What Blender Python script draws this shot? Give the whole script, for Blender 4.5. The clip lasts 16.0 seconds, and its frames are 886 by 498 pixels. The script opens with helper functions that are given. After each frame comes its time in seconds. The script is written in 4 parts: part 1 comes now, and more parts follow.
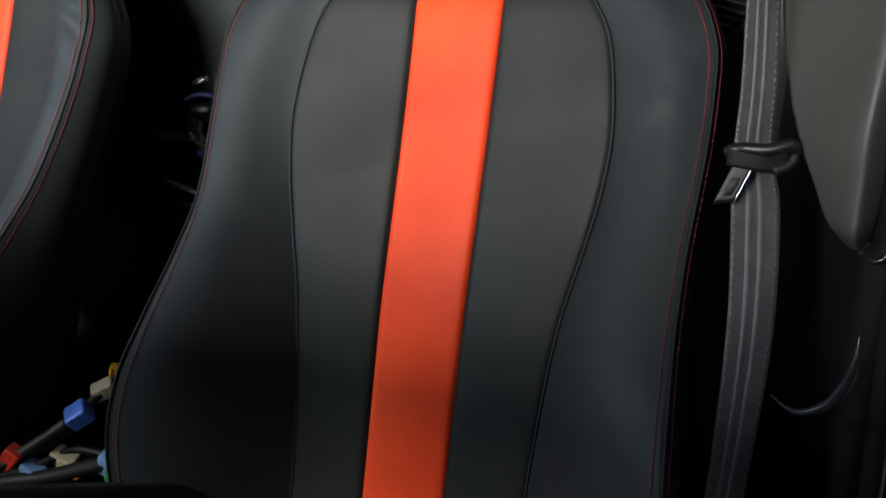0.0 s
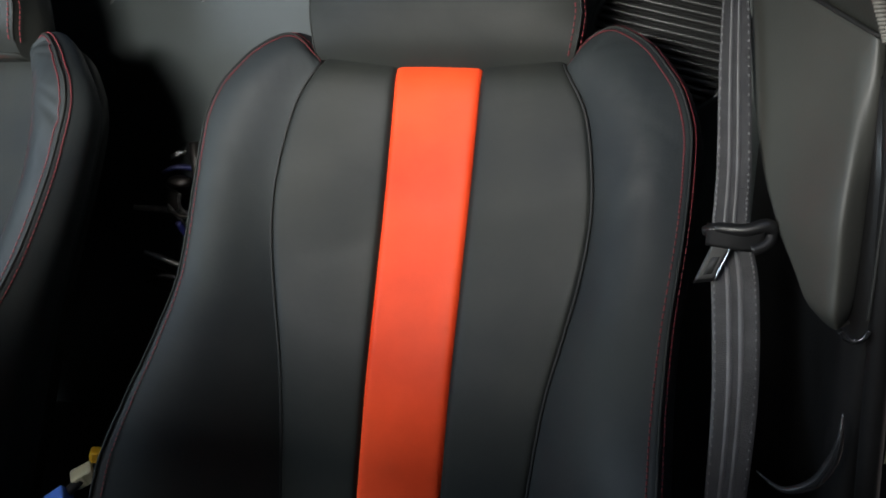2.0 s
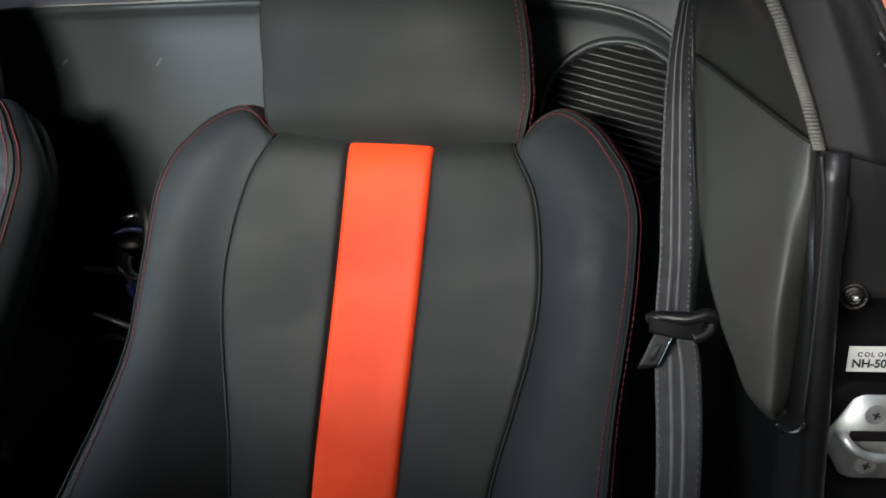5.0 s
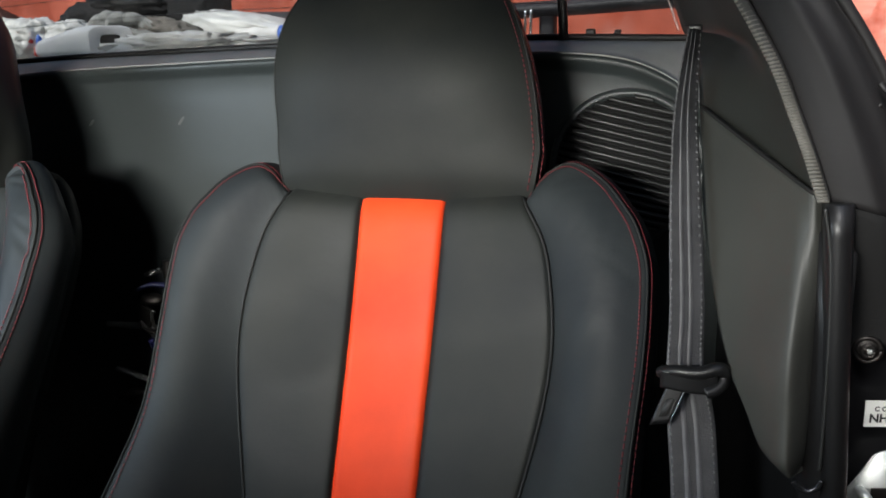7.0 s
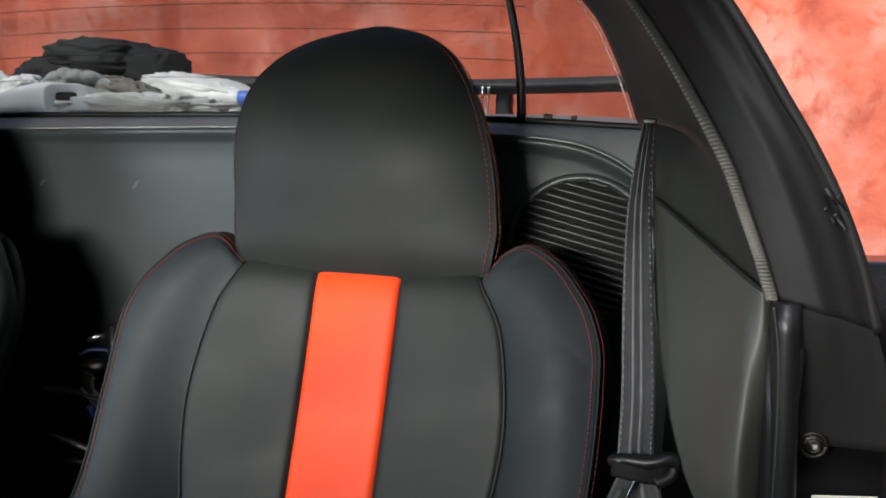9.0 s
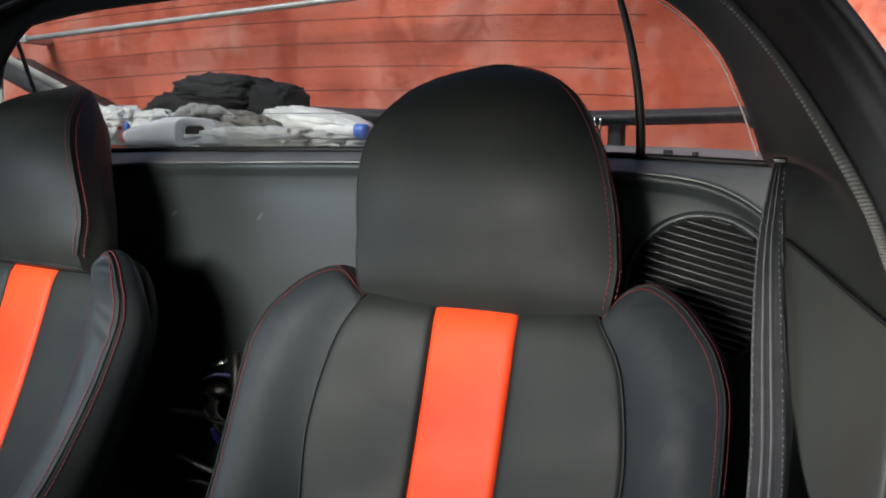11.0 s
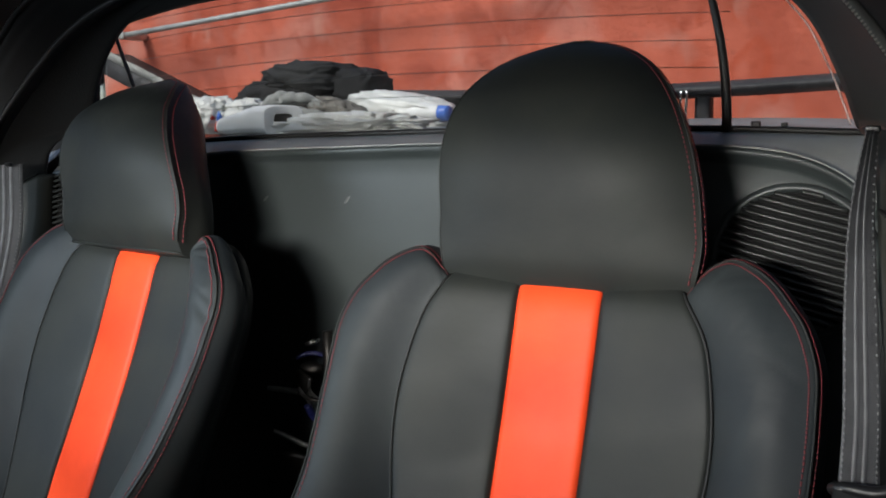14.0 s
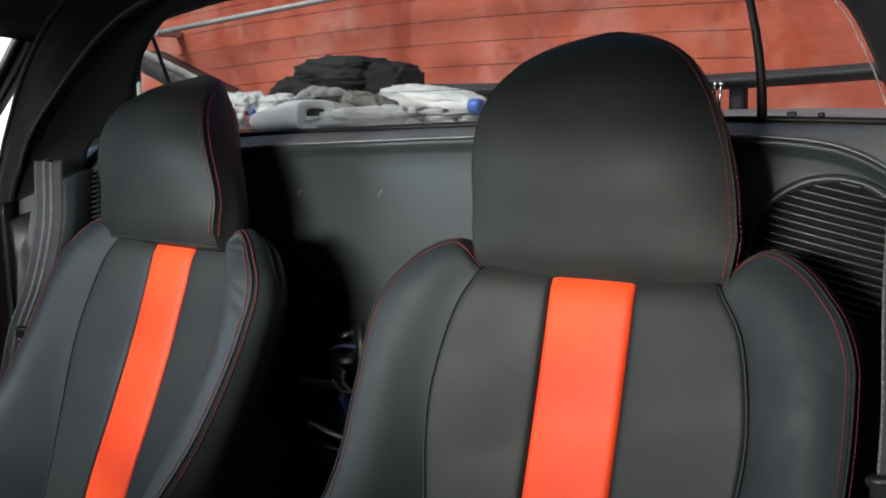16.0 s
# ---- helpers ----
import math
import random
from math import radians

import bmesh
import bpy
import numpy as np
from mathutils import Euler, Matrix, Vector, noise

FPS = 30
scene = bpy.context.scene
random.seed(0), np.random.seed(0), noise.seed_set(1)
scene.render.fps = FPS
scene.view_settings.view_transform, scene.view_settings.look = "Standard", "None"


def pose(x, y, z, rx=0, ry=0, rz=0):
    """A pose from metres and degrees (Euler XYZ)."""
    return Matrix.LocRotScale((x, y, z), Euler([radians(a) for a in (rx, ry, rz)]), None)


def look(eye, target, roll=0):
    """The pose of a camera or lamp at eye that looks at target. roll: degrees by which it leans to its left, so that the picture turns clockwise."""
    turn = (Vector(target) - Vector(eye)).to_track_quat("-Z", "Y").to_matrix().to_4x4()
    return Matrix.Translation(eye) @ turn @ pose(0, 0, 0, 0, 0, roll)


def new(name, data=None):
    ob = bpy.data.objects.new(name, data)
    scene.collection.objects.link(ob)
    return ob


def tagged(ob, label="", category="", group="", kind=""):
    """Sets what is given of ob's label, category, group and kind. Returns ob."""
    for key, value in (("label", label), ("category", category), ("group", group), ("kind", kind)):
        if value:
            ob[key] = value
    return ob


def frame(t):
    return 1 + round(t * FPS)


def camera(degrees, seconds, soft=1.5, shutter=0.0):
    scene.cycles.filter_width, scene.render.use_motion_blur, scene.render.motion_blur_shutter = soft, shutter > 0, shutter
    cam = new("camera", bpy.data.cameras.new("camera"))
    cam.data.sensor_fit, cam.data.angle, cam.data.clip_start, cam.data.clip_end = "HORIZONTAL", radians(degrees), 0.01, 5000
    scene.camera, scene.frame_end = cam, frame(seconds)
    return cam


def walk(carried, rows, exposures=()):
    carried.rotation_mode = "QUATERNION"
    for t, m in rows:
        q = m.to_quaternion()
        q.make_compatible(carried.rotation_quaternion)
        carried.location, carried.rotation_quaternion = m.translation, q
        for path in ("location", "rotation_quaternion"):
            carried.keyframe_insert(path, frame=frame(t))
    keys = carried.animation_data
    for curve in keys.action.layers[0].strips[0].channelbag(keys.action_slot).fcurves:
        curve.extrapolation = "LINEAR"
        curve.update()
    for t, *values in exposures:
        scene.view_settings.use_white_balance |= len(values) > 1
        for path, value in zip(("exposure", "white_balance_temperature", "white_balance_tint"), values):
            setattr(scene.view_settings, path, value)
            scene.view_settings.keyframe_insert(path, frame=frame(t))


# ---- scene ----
cam = camera(55.7, 16.0, soft=1.8)
PATH = [
    (0, (-0.046, -0.055, 0.953), (-0.72, 1.679, 0.219), -0.8),
    (0.5, (-0.051, -0.052, 0.971), (-0.691, 1.706, 0.263), -1.1),
    (1, (-0.055, -0.05, 0.984), (-0.679, 1.723, 0.302), -1.3),
    (1.5, (-0.056, -0.049, 0.993), (-0.684, 1.727, 0.322), -1.6),
    (2, (-0.056, -0.047, 0.993), (-0.686, 1.738, 0.346), -1.5),
    (2.5, (-0.054, -0.043, 0.993), (-0.689, 1.747, 0.366), -0.8),
    (3, (-0.054, -0.045, 0.997), (-0.642, 1.769, 0.394), 0.5),
    (3.5, (-0.053, -0.041, 1.004), (-0.625, 1.785, 0.423), 0.4),
    (4, (-0.061, -0.044, 1.027), (-0.6, 1.789, 0.437), 0.1),
    (4.2, (-0.061, -0.043, 1.034), (-0.587, 1.792, 0.44), 0.2),
    (6.3, (-0.022, -0.027, 1.05), (-0.619, 1.809, 0.528), -1.6),
    (6.5, (-0.023, -0.028, 1.051), (-0.629, 1.808, 0.54), -1.6),
    (7, (-0.024, -0.027, 1.056), (-0.653, 1.81, 0.578), -1.7),
    (7.5, (-0.027, -0.026, 1.057), (-0.642, 1.824, 0.612), -0.8),
    (8, (-0.028, -0.027, 1.062), (-0.635, 1.832, 0.642), -0.4),
    (8.5, (-0.031, -0.027, 1.069), (-0.604, 1.849, 0.677), 0.3),
    (9, (-0.032, -0.028, 1.075), (-0.552, 1.874, 0.74), 1.0),
    (9.5, (-0.03, -0.028, 1.081), (-0.563, 1.876, 0.778), 1.3),
    (9.7, (-0.036, -0.035, 1.087), (-0.664, 1.841, 0.796), -0.1),
    (11.8, (-0.053, -0.041, 1.091), (-0.84, 1.776, 0.813), 0.2),
    (12, (-0.044, -0.043, 1.093), (-0.853, 1.763, 0.804), -0.3),
    (12.5, (-0.042, -0.045, 1.091), (-0.894, 1.739, 0.783), -0.6),
    (13, (-0.042, -0.047, 1.09), (-0.921, 1.722, 0.774), -0.8),
    (13.5, (-0.041, -0.047, 1.089), (-0.947, 1.706, 0.765), -1.1),
    (14, (-0.042, -0.049, 1.09), (-0.974, 1.69, 0.764), -1.2),
    (14.5, (-0.042, -0.05, 1.092), (-0.982, 1.685, 0.766), -1.3),
    (15, (-0.043, -0.051, 1.093), (-0.989, 1.68, 0.764), -1.4),
    (15.5, (-0.042, -0.052, 1.091), (-1.007, 1.669, 0.76), -1.6),
    (16, (-0.042, -0.054, 1.089), (-1.037, 1.647, 0.751), -1.7),
]
walk(cam, [(t, look(eye, target, roll)) for t, eye, target, roll in PATH])

# ---- light ----
world = bpy.data.worlds.new("world")
scene.world = world
world.use_nodes = True
wn = world.node_tree.nodes
sky = wn.new("ShaderNodeTexSky")
sky.sky_type, sky.sun_disc = "NISHITA", False
sky.sun_elevation, sky.sun_rotation = radians(46), radians(204)
wn["Background"].inputs[1].default_value = 0.15
world.node_tree.links.new(sky.outputs[0], wn["Background"].inputs[0])
# bright overcast outside
sun_data = bpy.data.lights.new("sun", "SUN")
sun_data.energy, sun_data.angle, sun_data.color = 4.7, radians(25), (1.0, 0.985, 0.96)
sun = new("sun", sun_data)
sun.matrix_world = look((-0.282, -0.634, 0.719), (0, 0, 0))
# daylight through the windscreen and through the far door's window
for name, size, depth, power, spread, tint, at, target in (
        ("windscreen_daylight", 0.62, 0.19, 10.4, 76, (1.0, 0.99, 0.94), (-0.64, -0.8, 1.21), (-0.66, 0.8, 0.9)),
        ("door_window_daylight", 0.5, 0.24, 3.1, 100, (0.72, 0.87, 1.0), (-1.56, 0.03, 1.12), (-1.0, 0.7, 0.7))):
    lamp = bpy.data.lights.new(name, "AREA")
    lamp.shape, lamp.size, lamp.size_y, lamp.energy, lamp.color = "RECTANGLE", size, depth, power, tint
    lamp.spread = radians(spread)
    new(name, lamp).matrix_world = look(at, target)
EXPOSURE = 0.38
scene.view_settings.exposure = EXPOSURE


# ---- materials ----
def material(name, color, rough=0.5, metal=0.0, var=0.15, scale=8.0, bump=0.1, grain=300.0, spec=0.5, second=None, coat=0.0):
    """Paint, leather or plastic with stains at a large scale and grain at a small one."""
    m = bpy.data.materials.new(name)
    m.use_nodes = True
    nt = m.node_tree
    b = nt.nodes["Principled BSDF"]
    b.inputs["Metallic"].default_value = metal
    b.inputs["Specular IOR Level"].default_value = spec
    b.inputs["Coat Weight"].default_value = coat
    co = nt.nodes.new("ShaderNodeTexCoord")
    n1 = nt.nodes.new("ShaderNodeTexNoise")
    n1.inputs["Scale"].default_value, n1.inputs["Detail"].default_value = scale, 6
    nt.links.new(co.outputs["Object"], n1.inputs["Vector"])
    ramp = nt.nodes.new("ShaderNodeValToRGB")
    dark = [c * (1 - var) for c in color]
    light = list(second) if second else [min(1, c * (1 + var)) for c in color]
    ramp.color_ramp.elements[0].position, ramp.color_ramp.elements[1].position = 0.32, 0.7
    ramp.color_ramp.elements[0].color, ramp.color_ramp.elements[1].color = (*dark, 1), (*light, 1)
    nt.links.new(n1.outputs["Fac"], ramp.inputs[0])
    nt.links.new(ramp.outputs[0], b.inputs["Base Color"])
    mr = nt.nodes.new("ShaderNodeMapRange")
    mr.inputs["To Min"].default_value, mr.inputs["To Max"].default_value = max(0.02, rough - 0.07), min(1, rough + 0.07)
    nt.links.new(n1.outputs["Fac"], mr.inputs["Value"])
    nt.links.new(mr.outputs[0], b.inputs["Roughness"])
    if bump > 0:
        n2 = nt.nodes.new("ShaderNodeTexNoise")
        n2.inputs["Scale"].default_value, n2.inputs["Detail"].default_value = grain, 3
        nt.links.new(co.outputs["Object"], n2.inputs["Vector"])
        bp = nt.nodes.new("ShaderNodeBump")
        bp.inputs["Strength"].default_value, bp.inputs["Distance"].default_value = bump, 0.002
        nt.links.new(n2.outputs["Fac"], bp.inputs["Height"])
        nt.links.new(bp.outputs[0], b.inputs["Normal"])
    return m


def leather(name, color, rough, second=None):
    """Soft hide: pebbled grain and long shallow creases."""
    m = material(name, color, rough, var=0.32, scale=6, bump=0, second=second)
    nt = m.node_tree
    b = nt.nodes["Principled BSDF"]
    co = nt.nodes["Texture Coordinate"]
    vo = nt.nodes.new("ShaderNodeTexVoronoi")
    vo.inputs["Scale"].default_value = 520
    nt.links.new(co.outputs["Object"], vo.inputs["Vector"])
    mp = nt.nodes.new("ShaderNodeMapping")
    mp.inputs["Scale"].default_value = (5, 5, 6)
    nt.links.new(co.outputs["Object"], mp.inputs["Vector"])
    cr = nt.nodes.new("ShaderNodeTexNoise")
    cr.inputs["Scale"].default_value, cr.inputs["Detail"].default_value, cr.inputs["Distortion"].default_value = 1.3, 4, 0.6
    nt.links.new(mp.outputs[0], cr.inputs["Vector"])
    b1 = nt.nodes.new("ShaderNodeBump")
    b1.inputs["Strength"].default_value, b1.inputs["Distance"].default_value = 0.08, 0.0006
    nt.links.new(vo.outputs["Distance"], b1.inputs["Height"])
    b2 = nt.nodes.new("ShaderNodeBump")
    b2.inputs["Strength"].default_value, b2.inputs["Distance"].default_value = 0.21, 0.008
    nt.links.new(cr.outputs["Fac"], b2.inputs["Height"])
    nt.links.new(b1.outputs[0], b2.inputs["Normal"])
    # short puckers that run across the hide
    mq = nt.nodes.new("ShaderNodeMapping")
    mq.inputs["Scale"].default_value, mq.inputs["Rotation"].default_value = (13, 13, 20), (0, 0.6, 0.3)
    nt.links.new(co.outputs["Object"], mq.inputs["Vector"])
    pk = nt.nodes.new("ShaderNodeTexNoise")
    pk.inputs["Scale"].default_value, pk.inputs["Detail"].default_value, pk.inputs["Distortion"].default_value = 1.0, 3, 1.2
    nt.links.new(mq.outputs[0], pk.inputs["Vector"])
    b3 = nt.nodes.new("ShaderNodeBump")
    b3.inputs["Strength"].default_value, b3.inputs["Distance"].default_value = 0.1, 0.004
    nt.links.new(pk.outputs["Fac"], b3.inputs["Height"])
    nt.links.new(b2.outputs[0], b3.inputs["Normal"])
    nt.links.new(b3.outputs[0], b.inputs["Normal"])
    # rubbed and greasy patches in the gloss
    rr = nt.nodes.new("ShaderNodeMapRange")
    rr.inputs["From Min"].default_value, rr.inputs["From Max"].default_value = 0.3, 0.7
    rr.inputs["To Min"].default_value, rr.inputs["To Max"].default_value = rough - 0.07, rough + 0.1
    nt.links.new(cr.outputs["Fac"], rr.inputs["Value"])
    nt.links.new(rr.outputs[0], b.inputs["Roughness"])
    return m


BLACK_LEATHER = leather("black_leather", (0.0155, 0.0182, 0.0195), 0.52, second=(0.0225, 0.0236, 0.0205))
BLACK_LEATHER.node_tree.nodes["Principled BSDF"].inputs["Specular IOR Level"].default_value = 0.2
# bolster hide, bluer and paler than the panels: skylight put into its colour
SKYLIT_LEATHER = leather("skylit_leather", (0.0215, 0.0262, 0.0305), 0.54, second=(0.027, 0.031, 0.031))
SKYLIT_LEATHER.node_tree.nodes["Principled BSDF"].inputs["Specular IOR Level"].default_value = 0.19
RED_LEATHER = leather("red_leather", (0.95, 0.066, 0.018), 0.42)
RED_LEATHER.node_tree.nodes["Principled BSDF"].inputs["Specular IOR Level"].default_value = 0.12
SEAM = material("seam_thread_black", (0.008, 0.008, 0.008), 0.7)
RED_THREAD = material("red_thread", (0.14, 0.015, 0.02), 0.7)
VINYL = material("grey_vinyl", (0.040, 0.047, 0.047), 0.4, var=0.18, scale=4, bump=0.07, grain=420)
DARK_VINYL = material("dark_vinyl", (0.024, 0.025, 0.024), 0.45, bump=0.08, grain=420)
GRILLE = material("grille_plastic", (0.006, 0.006, 0.006), 0.7, bump=0.08, spec=0.15)
# paler than the bulkhead vinyl: daylight on the ledge is put into the colour
LIT_VINYL = material("lit_vinyl", (0.25, 0.255, 0.25), 0.45, var=0.2, scale=14, bump=0.1, grain=420)
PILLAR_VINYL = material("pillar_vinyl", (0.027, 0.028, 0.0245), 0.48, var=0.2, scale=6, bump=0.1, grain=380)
PAD_VINYL = material("pad_vinyl", (0.05, 0.051, 0.045), 0.5, var=0.22, scale=6, bump=0.08, grain=420)
PLASTIC = material("black_plastic", (0.009, 0.009, 0.0095), 0.38, bump=0.1)
GLOSS_PLASTIC = material("gloss_plastic", (0.014, 0.0145, 0.016), 0.24, bump=0.04, coat=0.4)
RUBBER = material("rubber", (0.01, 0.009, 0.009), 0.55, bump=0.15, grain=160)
STRIP_RUBBER = material("weather_rubber", (0.007, 0.0062, 0.0064), 0.7, var=0.3, scale=14, bump=0.15, grain=120)
ZIP = material("ribbed_edging", (0.045, 0.044, 0.04), 0.7, var=0.25, scale=40)
RIB = material("pale_rib", (0.14, 0.133, 0.115), 0.6, var=0.25, scale=40)
# pale pink for the light that the glass edge catches, as colour
EDGE_GLEAM = material("edge_gleam", (0.75, 0.6, 0.57), 0.2, bump=0)
PAINT = material("black_car_paint", (0.008, 0.008, 0.009), 0.3, bump=0.03, coat=0.3)
GREY_PAINT = material("dusty_grey_paint", (0.2, 0.21, 0.22), 0.5, var=0.2, scale=12, bump=0.1, grain=60)
# dusty spoiler black, also used as painted shade on the jug and board
DUST_AND_SHADE = material("dust_and_shade", (0.035, 0.033, 0.035), 0.65, var=0.5, scale=60, bump=0.3, grain=180)
METAL = material("zinc_plate", (0.6, 0.62, 0.6), 0.45, 0.75, var=0.2, scale=50, bump=0.1)
CHROME = material("polished_steel", (0.75, 0.75, 0.74), 0.16, 1.0, bump=0)
WORN_STEEL = material("worn_steel", (0.3, 0.29, 0.28), 0.45, 0.8, var=0.4, scale=60)
DARK_STEEL = material("dark_steel", (0.06, 0.055, 0.052), 0.5, 1.0, bump=0.1)
BELT = material("belt_webbing", (0.082, 0.082, 0.087), 0.65, var=0.15, scale=60, bump=0.5, grain=900)
BELT_LIGHT = material("belt_webbing_light", (0.15, 0.15, 0.158), 0.6, var=0.15, scale=60, bump=0.5, grain=900)
CARPET = material("black_carpet", (0.005, 0.005, 0.005), 0.95, var=0.4, scale=60, bump=0.8, grain=500)
# roof lining; also the black that stands for shade on the far pillar
LINING_AND_SHADE = material("lining_and_shade", (0.005, 0.005, 0.005), 0.95, bump=0.3)
LABEL_WHITE = material("label_white", (0.8, 0.8, 0.76), 0.5, var=0.05, scale=30, bump=0)
INK = material("ink", (0.02, 0.02, 0.02), 0.6, bump=0)
WHITE_PLASTIC = material("white_plastic", (0.8, 0.8, 0.79), 0.45, var=0.15, scale=20, bump=0.1)
BAG_PLASTIC = material("white_film", (0.68, 0.68, 0.65), 0.35, var=0.18, scale=25, bump=0.2, grain=60)
HOSE_BLUE = material("dark_blue_hose", (0.012, 0.014, 0.085), 0.45, bump=0.05)
BLUE = material("blue_plastic", (0.07, 0.18, 0.62), 0.4, bump=0.05)
SKY_BLUE = material("pale_blue_plastic", (0.15, 0.3, 0.5), 0.45, bump=0.05)
YELLOW = material("amber_plastic", (0.75, 0.4, 0.02), 0.35, bump=0.05)
CREAM = material("cream_plastic", (0.55, 0.5, 0.33), 0.5, bump=0.05)
RED_PLASTIC = material("red_plastic", (0.6, 0.04, 0.02), 0.4, bump=0.05)
GREEN = material("green_plastic", (0.03, 0.2, 0.05), 0.4, bump=0.05)
GLOVE = material("grey_knit", (0.3, 0.3, 0.285), 0.95, var=0.4, scale=45, bump=0.7, grain=350)
GLOVE_CUFF = material("soiled_knit", (0.17, 0.155, 0.135), 0.95, var=0.5, scale=40, bump=0.8, grain=300)
BAG_BLACK = material("black_fabric", (0.0065, 0.006, 0.0065), 0.85, var=0.5, scale=25, bump=0.5, grain=130)
CONCRETE = material("concrete_floor", (0.22, 0.21, 0.2), 0.85, var=0.3, scale=2, bump=0.4, grain=40)
PIPE_MAT = material("galvanised_pipe", (0.5, 0.5, 0.48), 0.4, 0.6, var=0.2, scale=20)
BOARD = material("grey_board", (0.3, 0.3, 0.28), 0.7, var=0.3, scale=12)


def wall_material():
    """Orange-red limewash with mould, scuffs and whitish bloom."""
    m = material("red_wall_paint", (0.64, 0.132, 0.068), 0.85, var=0.25, scale=1.6, bump=0.0, second=(0.78, 0.2, 0.12))
    nt = m.node_tree
    b = nt.nodes["Principled BSDF"]
    co = nt.nodes["Texture Coordinate"]
    base = b.inputs["Base Color"].links[0].from_socket
    last = base
    for scale, lo, hi, col, dist in ((2.9, 0.5, 0.72, (0.7, 0.34, 0.27, 1), 0.5), (4.2, 0.48, 0.68, (0.3, 0.034, 0.01, 1), 0.8), (11, 0.57, 0.78, (0.6, 0.27, 0.2, 1), 0.3), (24, 0.64, 0.78, (0.24, 0.06, 0.035, 1), 0.5), (9, 0.55, 0.7, (0.46, 0.07, 0.025, 1), 1.2), (60, 0.7, 0.82, (0.74, 0.36, 0.28, 1), 0.2)):
        n = nt.nodes.new("ShaderNodeTexNoise")
        n.inputs["Scale"].default_value, n.inputs["Detail"].default_value, n.inputs["Distortion"].default_value = scale, 8, dist
        drip = nt.nodes.new("ShaderNodeMapping")
        drip.inputs["Scale"].default_value = (1.1, 1.1, 0.8)
        nt.links.new(co.outputs["Object"], drip.inputs["Vector"])
        nt.links.new(drip.outputs[0], n.inputs["Vector"])
        r = nt.nodes.new("ShaderNodeMapRange")
        r.inputs["From Min"].default_value, r.inputs["From Max"].default_value, r.inputs["To Max"].default_value = lo, hi, 0.75
        nt.links.new(n.outputs["Fac"], r.inputs["Value"])
        mx = nt.nodes.new("ShaderNodeMix")
        mx.data_type = "RGBA"
        mx.inputs[7].default_value = col
        nt.links.new(r.outputs[0], mx.inputs[0])
        nt.links.new(last, mx.inputs[6])
        last = mx.outputs[2]
    nt.links.new(last, b.inputs["Base Color"])
    n = nt.nodes.new("ShaderNodeTexNoise")
    n.inputs["Scale"].default_value, n.inputs["Detail"].default_value = 26, 6
    nt.links.new(co.outputs["Object"], n.inputs["Vector"])
    bp = nt.nodes.new("ShaderNodeBump")
    bp.inputs["Strength"].default_value, bp.inputs["Distance"].default_value = 0.5, 0.012
    nt.links.new(n.outputs["Fac"], bp.inputs["Height"])
    nt.links.new(bp.outputs[0], b.inputs["Normal"])
    return m


WALL = wall_material()


def glass_material():
    """Tinted window glass with a thin film of dust."""
    m = bpy.data.materials.new("dusty_glass")
    m.use_nodes = True
    nt = m.node_tree
    out = nt.nodes["Material Output"]
    tr = nt.nodes.new("ShaderNodeBsdfTransparent")
    tr.inputs[0].default_value = (0.64, 0.65, 0.645, 1)
    gl = nt.nodes.new("ShaderNodeBsdfGlossy")
    gl.inputs["Roughness"].default_value = 0.04
    gl.inputs[0].default_value = (0.5, 0.5, 0.5, 1)
    lw = nt.nodes.new("ShaderNodeLayerWeight")
    lw.inputs[0].default_value = 0.5
    fr = nt.nodes.new("ShaderNodeMath")
    fr.operation = "POWER"
    fr.inputs[1].default_value = 5.0
    nt.links.new(lw.outputs["Facing"], fr.inputs[0])
    m1 = nt.nodes.new("ShaderNodeMixShader")
    nt.links.new(fr.outputs[0], m1.inputs[0])
    nt.links.new(tr.outputs[0], m1.inputs[1])
    nt.links.new(gl.outputs[0], m1.inputs[2])
    df = nt.nodes.new("ShaderNodeBsdfDiffuse")
    df.inputs[0].default_value = (0.6, 0.58, 0.55, 1)
    co = nt.nodes.new("ShaderNodeTexCoord")
    n = nt.nodes.new("ShaderNodeTexNoise")
    n.inputs["Scale"].default_value, n.inputs["Detail"].default_value = 9, 8
    nt.links.new(co.outputs["Object"], n.inputs["Vector"])
    r = nt.nodes.new("ShaderNodeMapRange")
    r.inputs["From Min"].default_value, r.inputs["From Max"].default_value = 0.4, 0.8
    r.inputs["To Min"].default_value, r.inputs["To Max"].default_value = 0.004, 0.04
    nt.links.new(n.outputs["Fac"], r.inputs["Value"])
    m2 = nt.nodes.new("ShaderNodeMixShader")
    nt.links.new(r.outputs[0], m2.inputs[0])
    nt.links.new(m1.outputs[0], m2.inputs[1])
    nt.links.new(df.outputs[0], m2.inputs[2])
    nt.links.new(m2.outputs[0], out.inputs[0])
    return m


GLASS = glass_material()


# ---- mesh tools ----
def part(name, bm, mat, parent=None, label="", smooth=True):
    bmesh.ops.recalc_face_normals(bm, faces=bm.faces)
    for f in bm.faces:
        f.smooth = smooth
    me = bpy.data.meshes.new(name)
    bm.to_mesh(me)
    bm.free()
    me.materials.append(mat)
    ob = new(name, me)
    if parent:
        ob.parent = parent
    if label:
        tagged(ob, label)
    return ob


def thing(name, m, label, category, group="", kind=""):
    ob = new(name)
    ob.empty_display_size = 0.05
    ob.matrix_world = m
    return tagged(ob, label, category, group, kind)


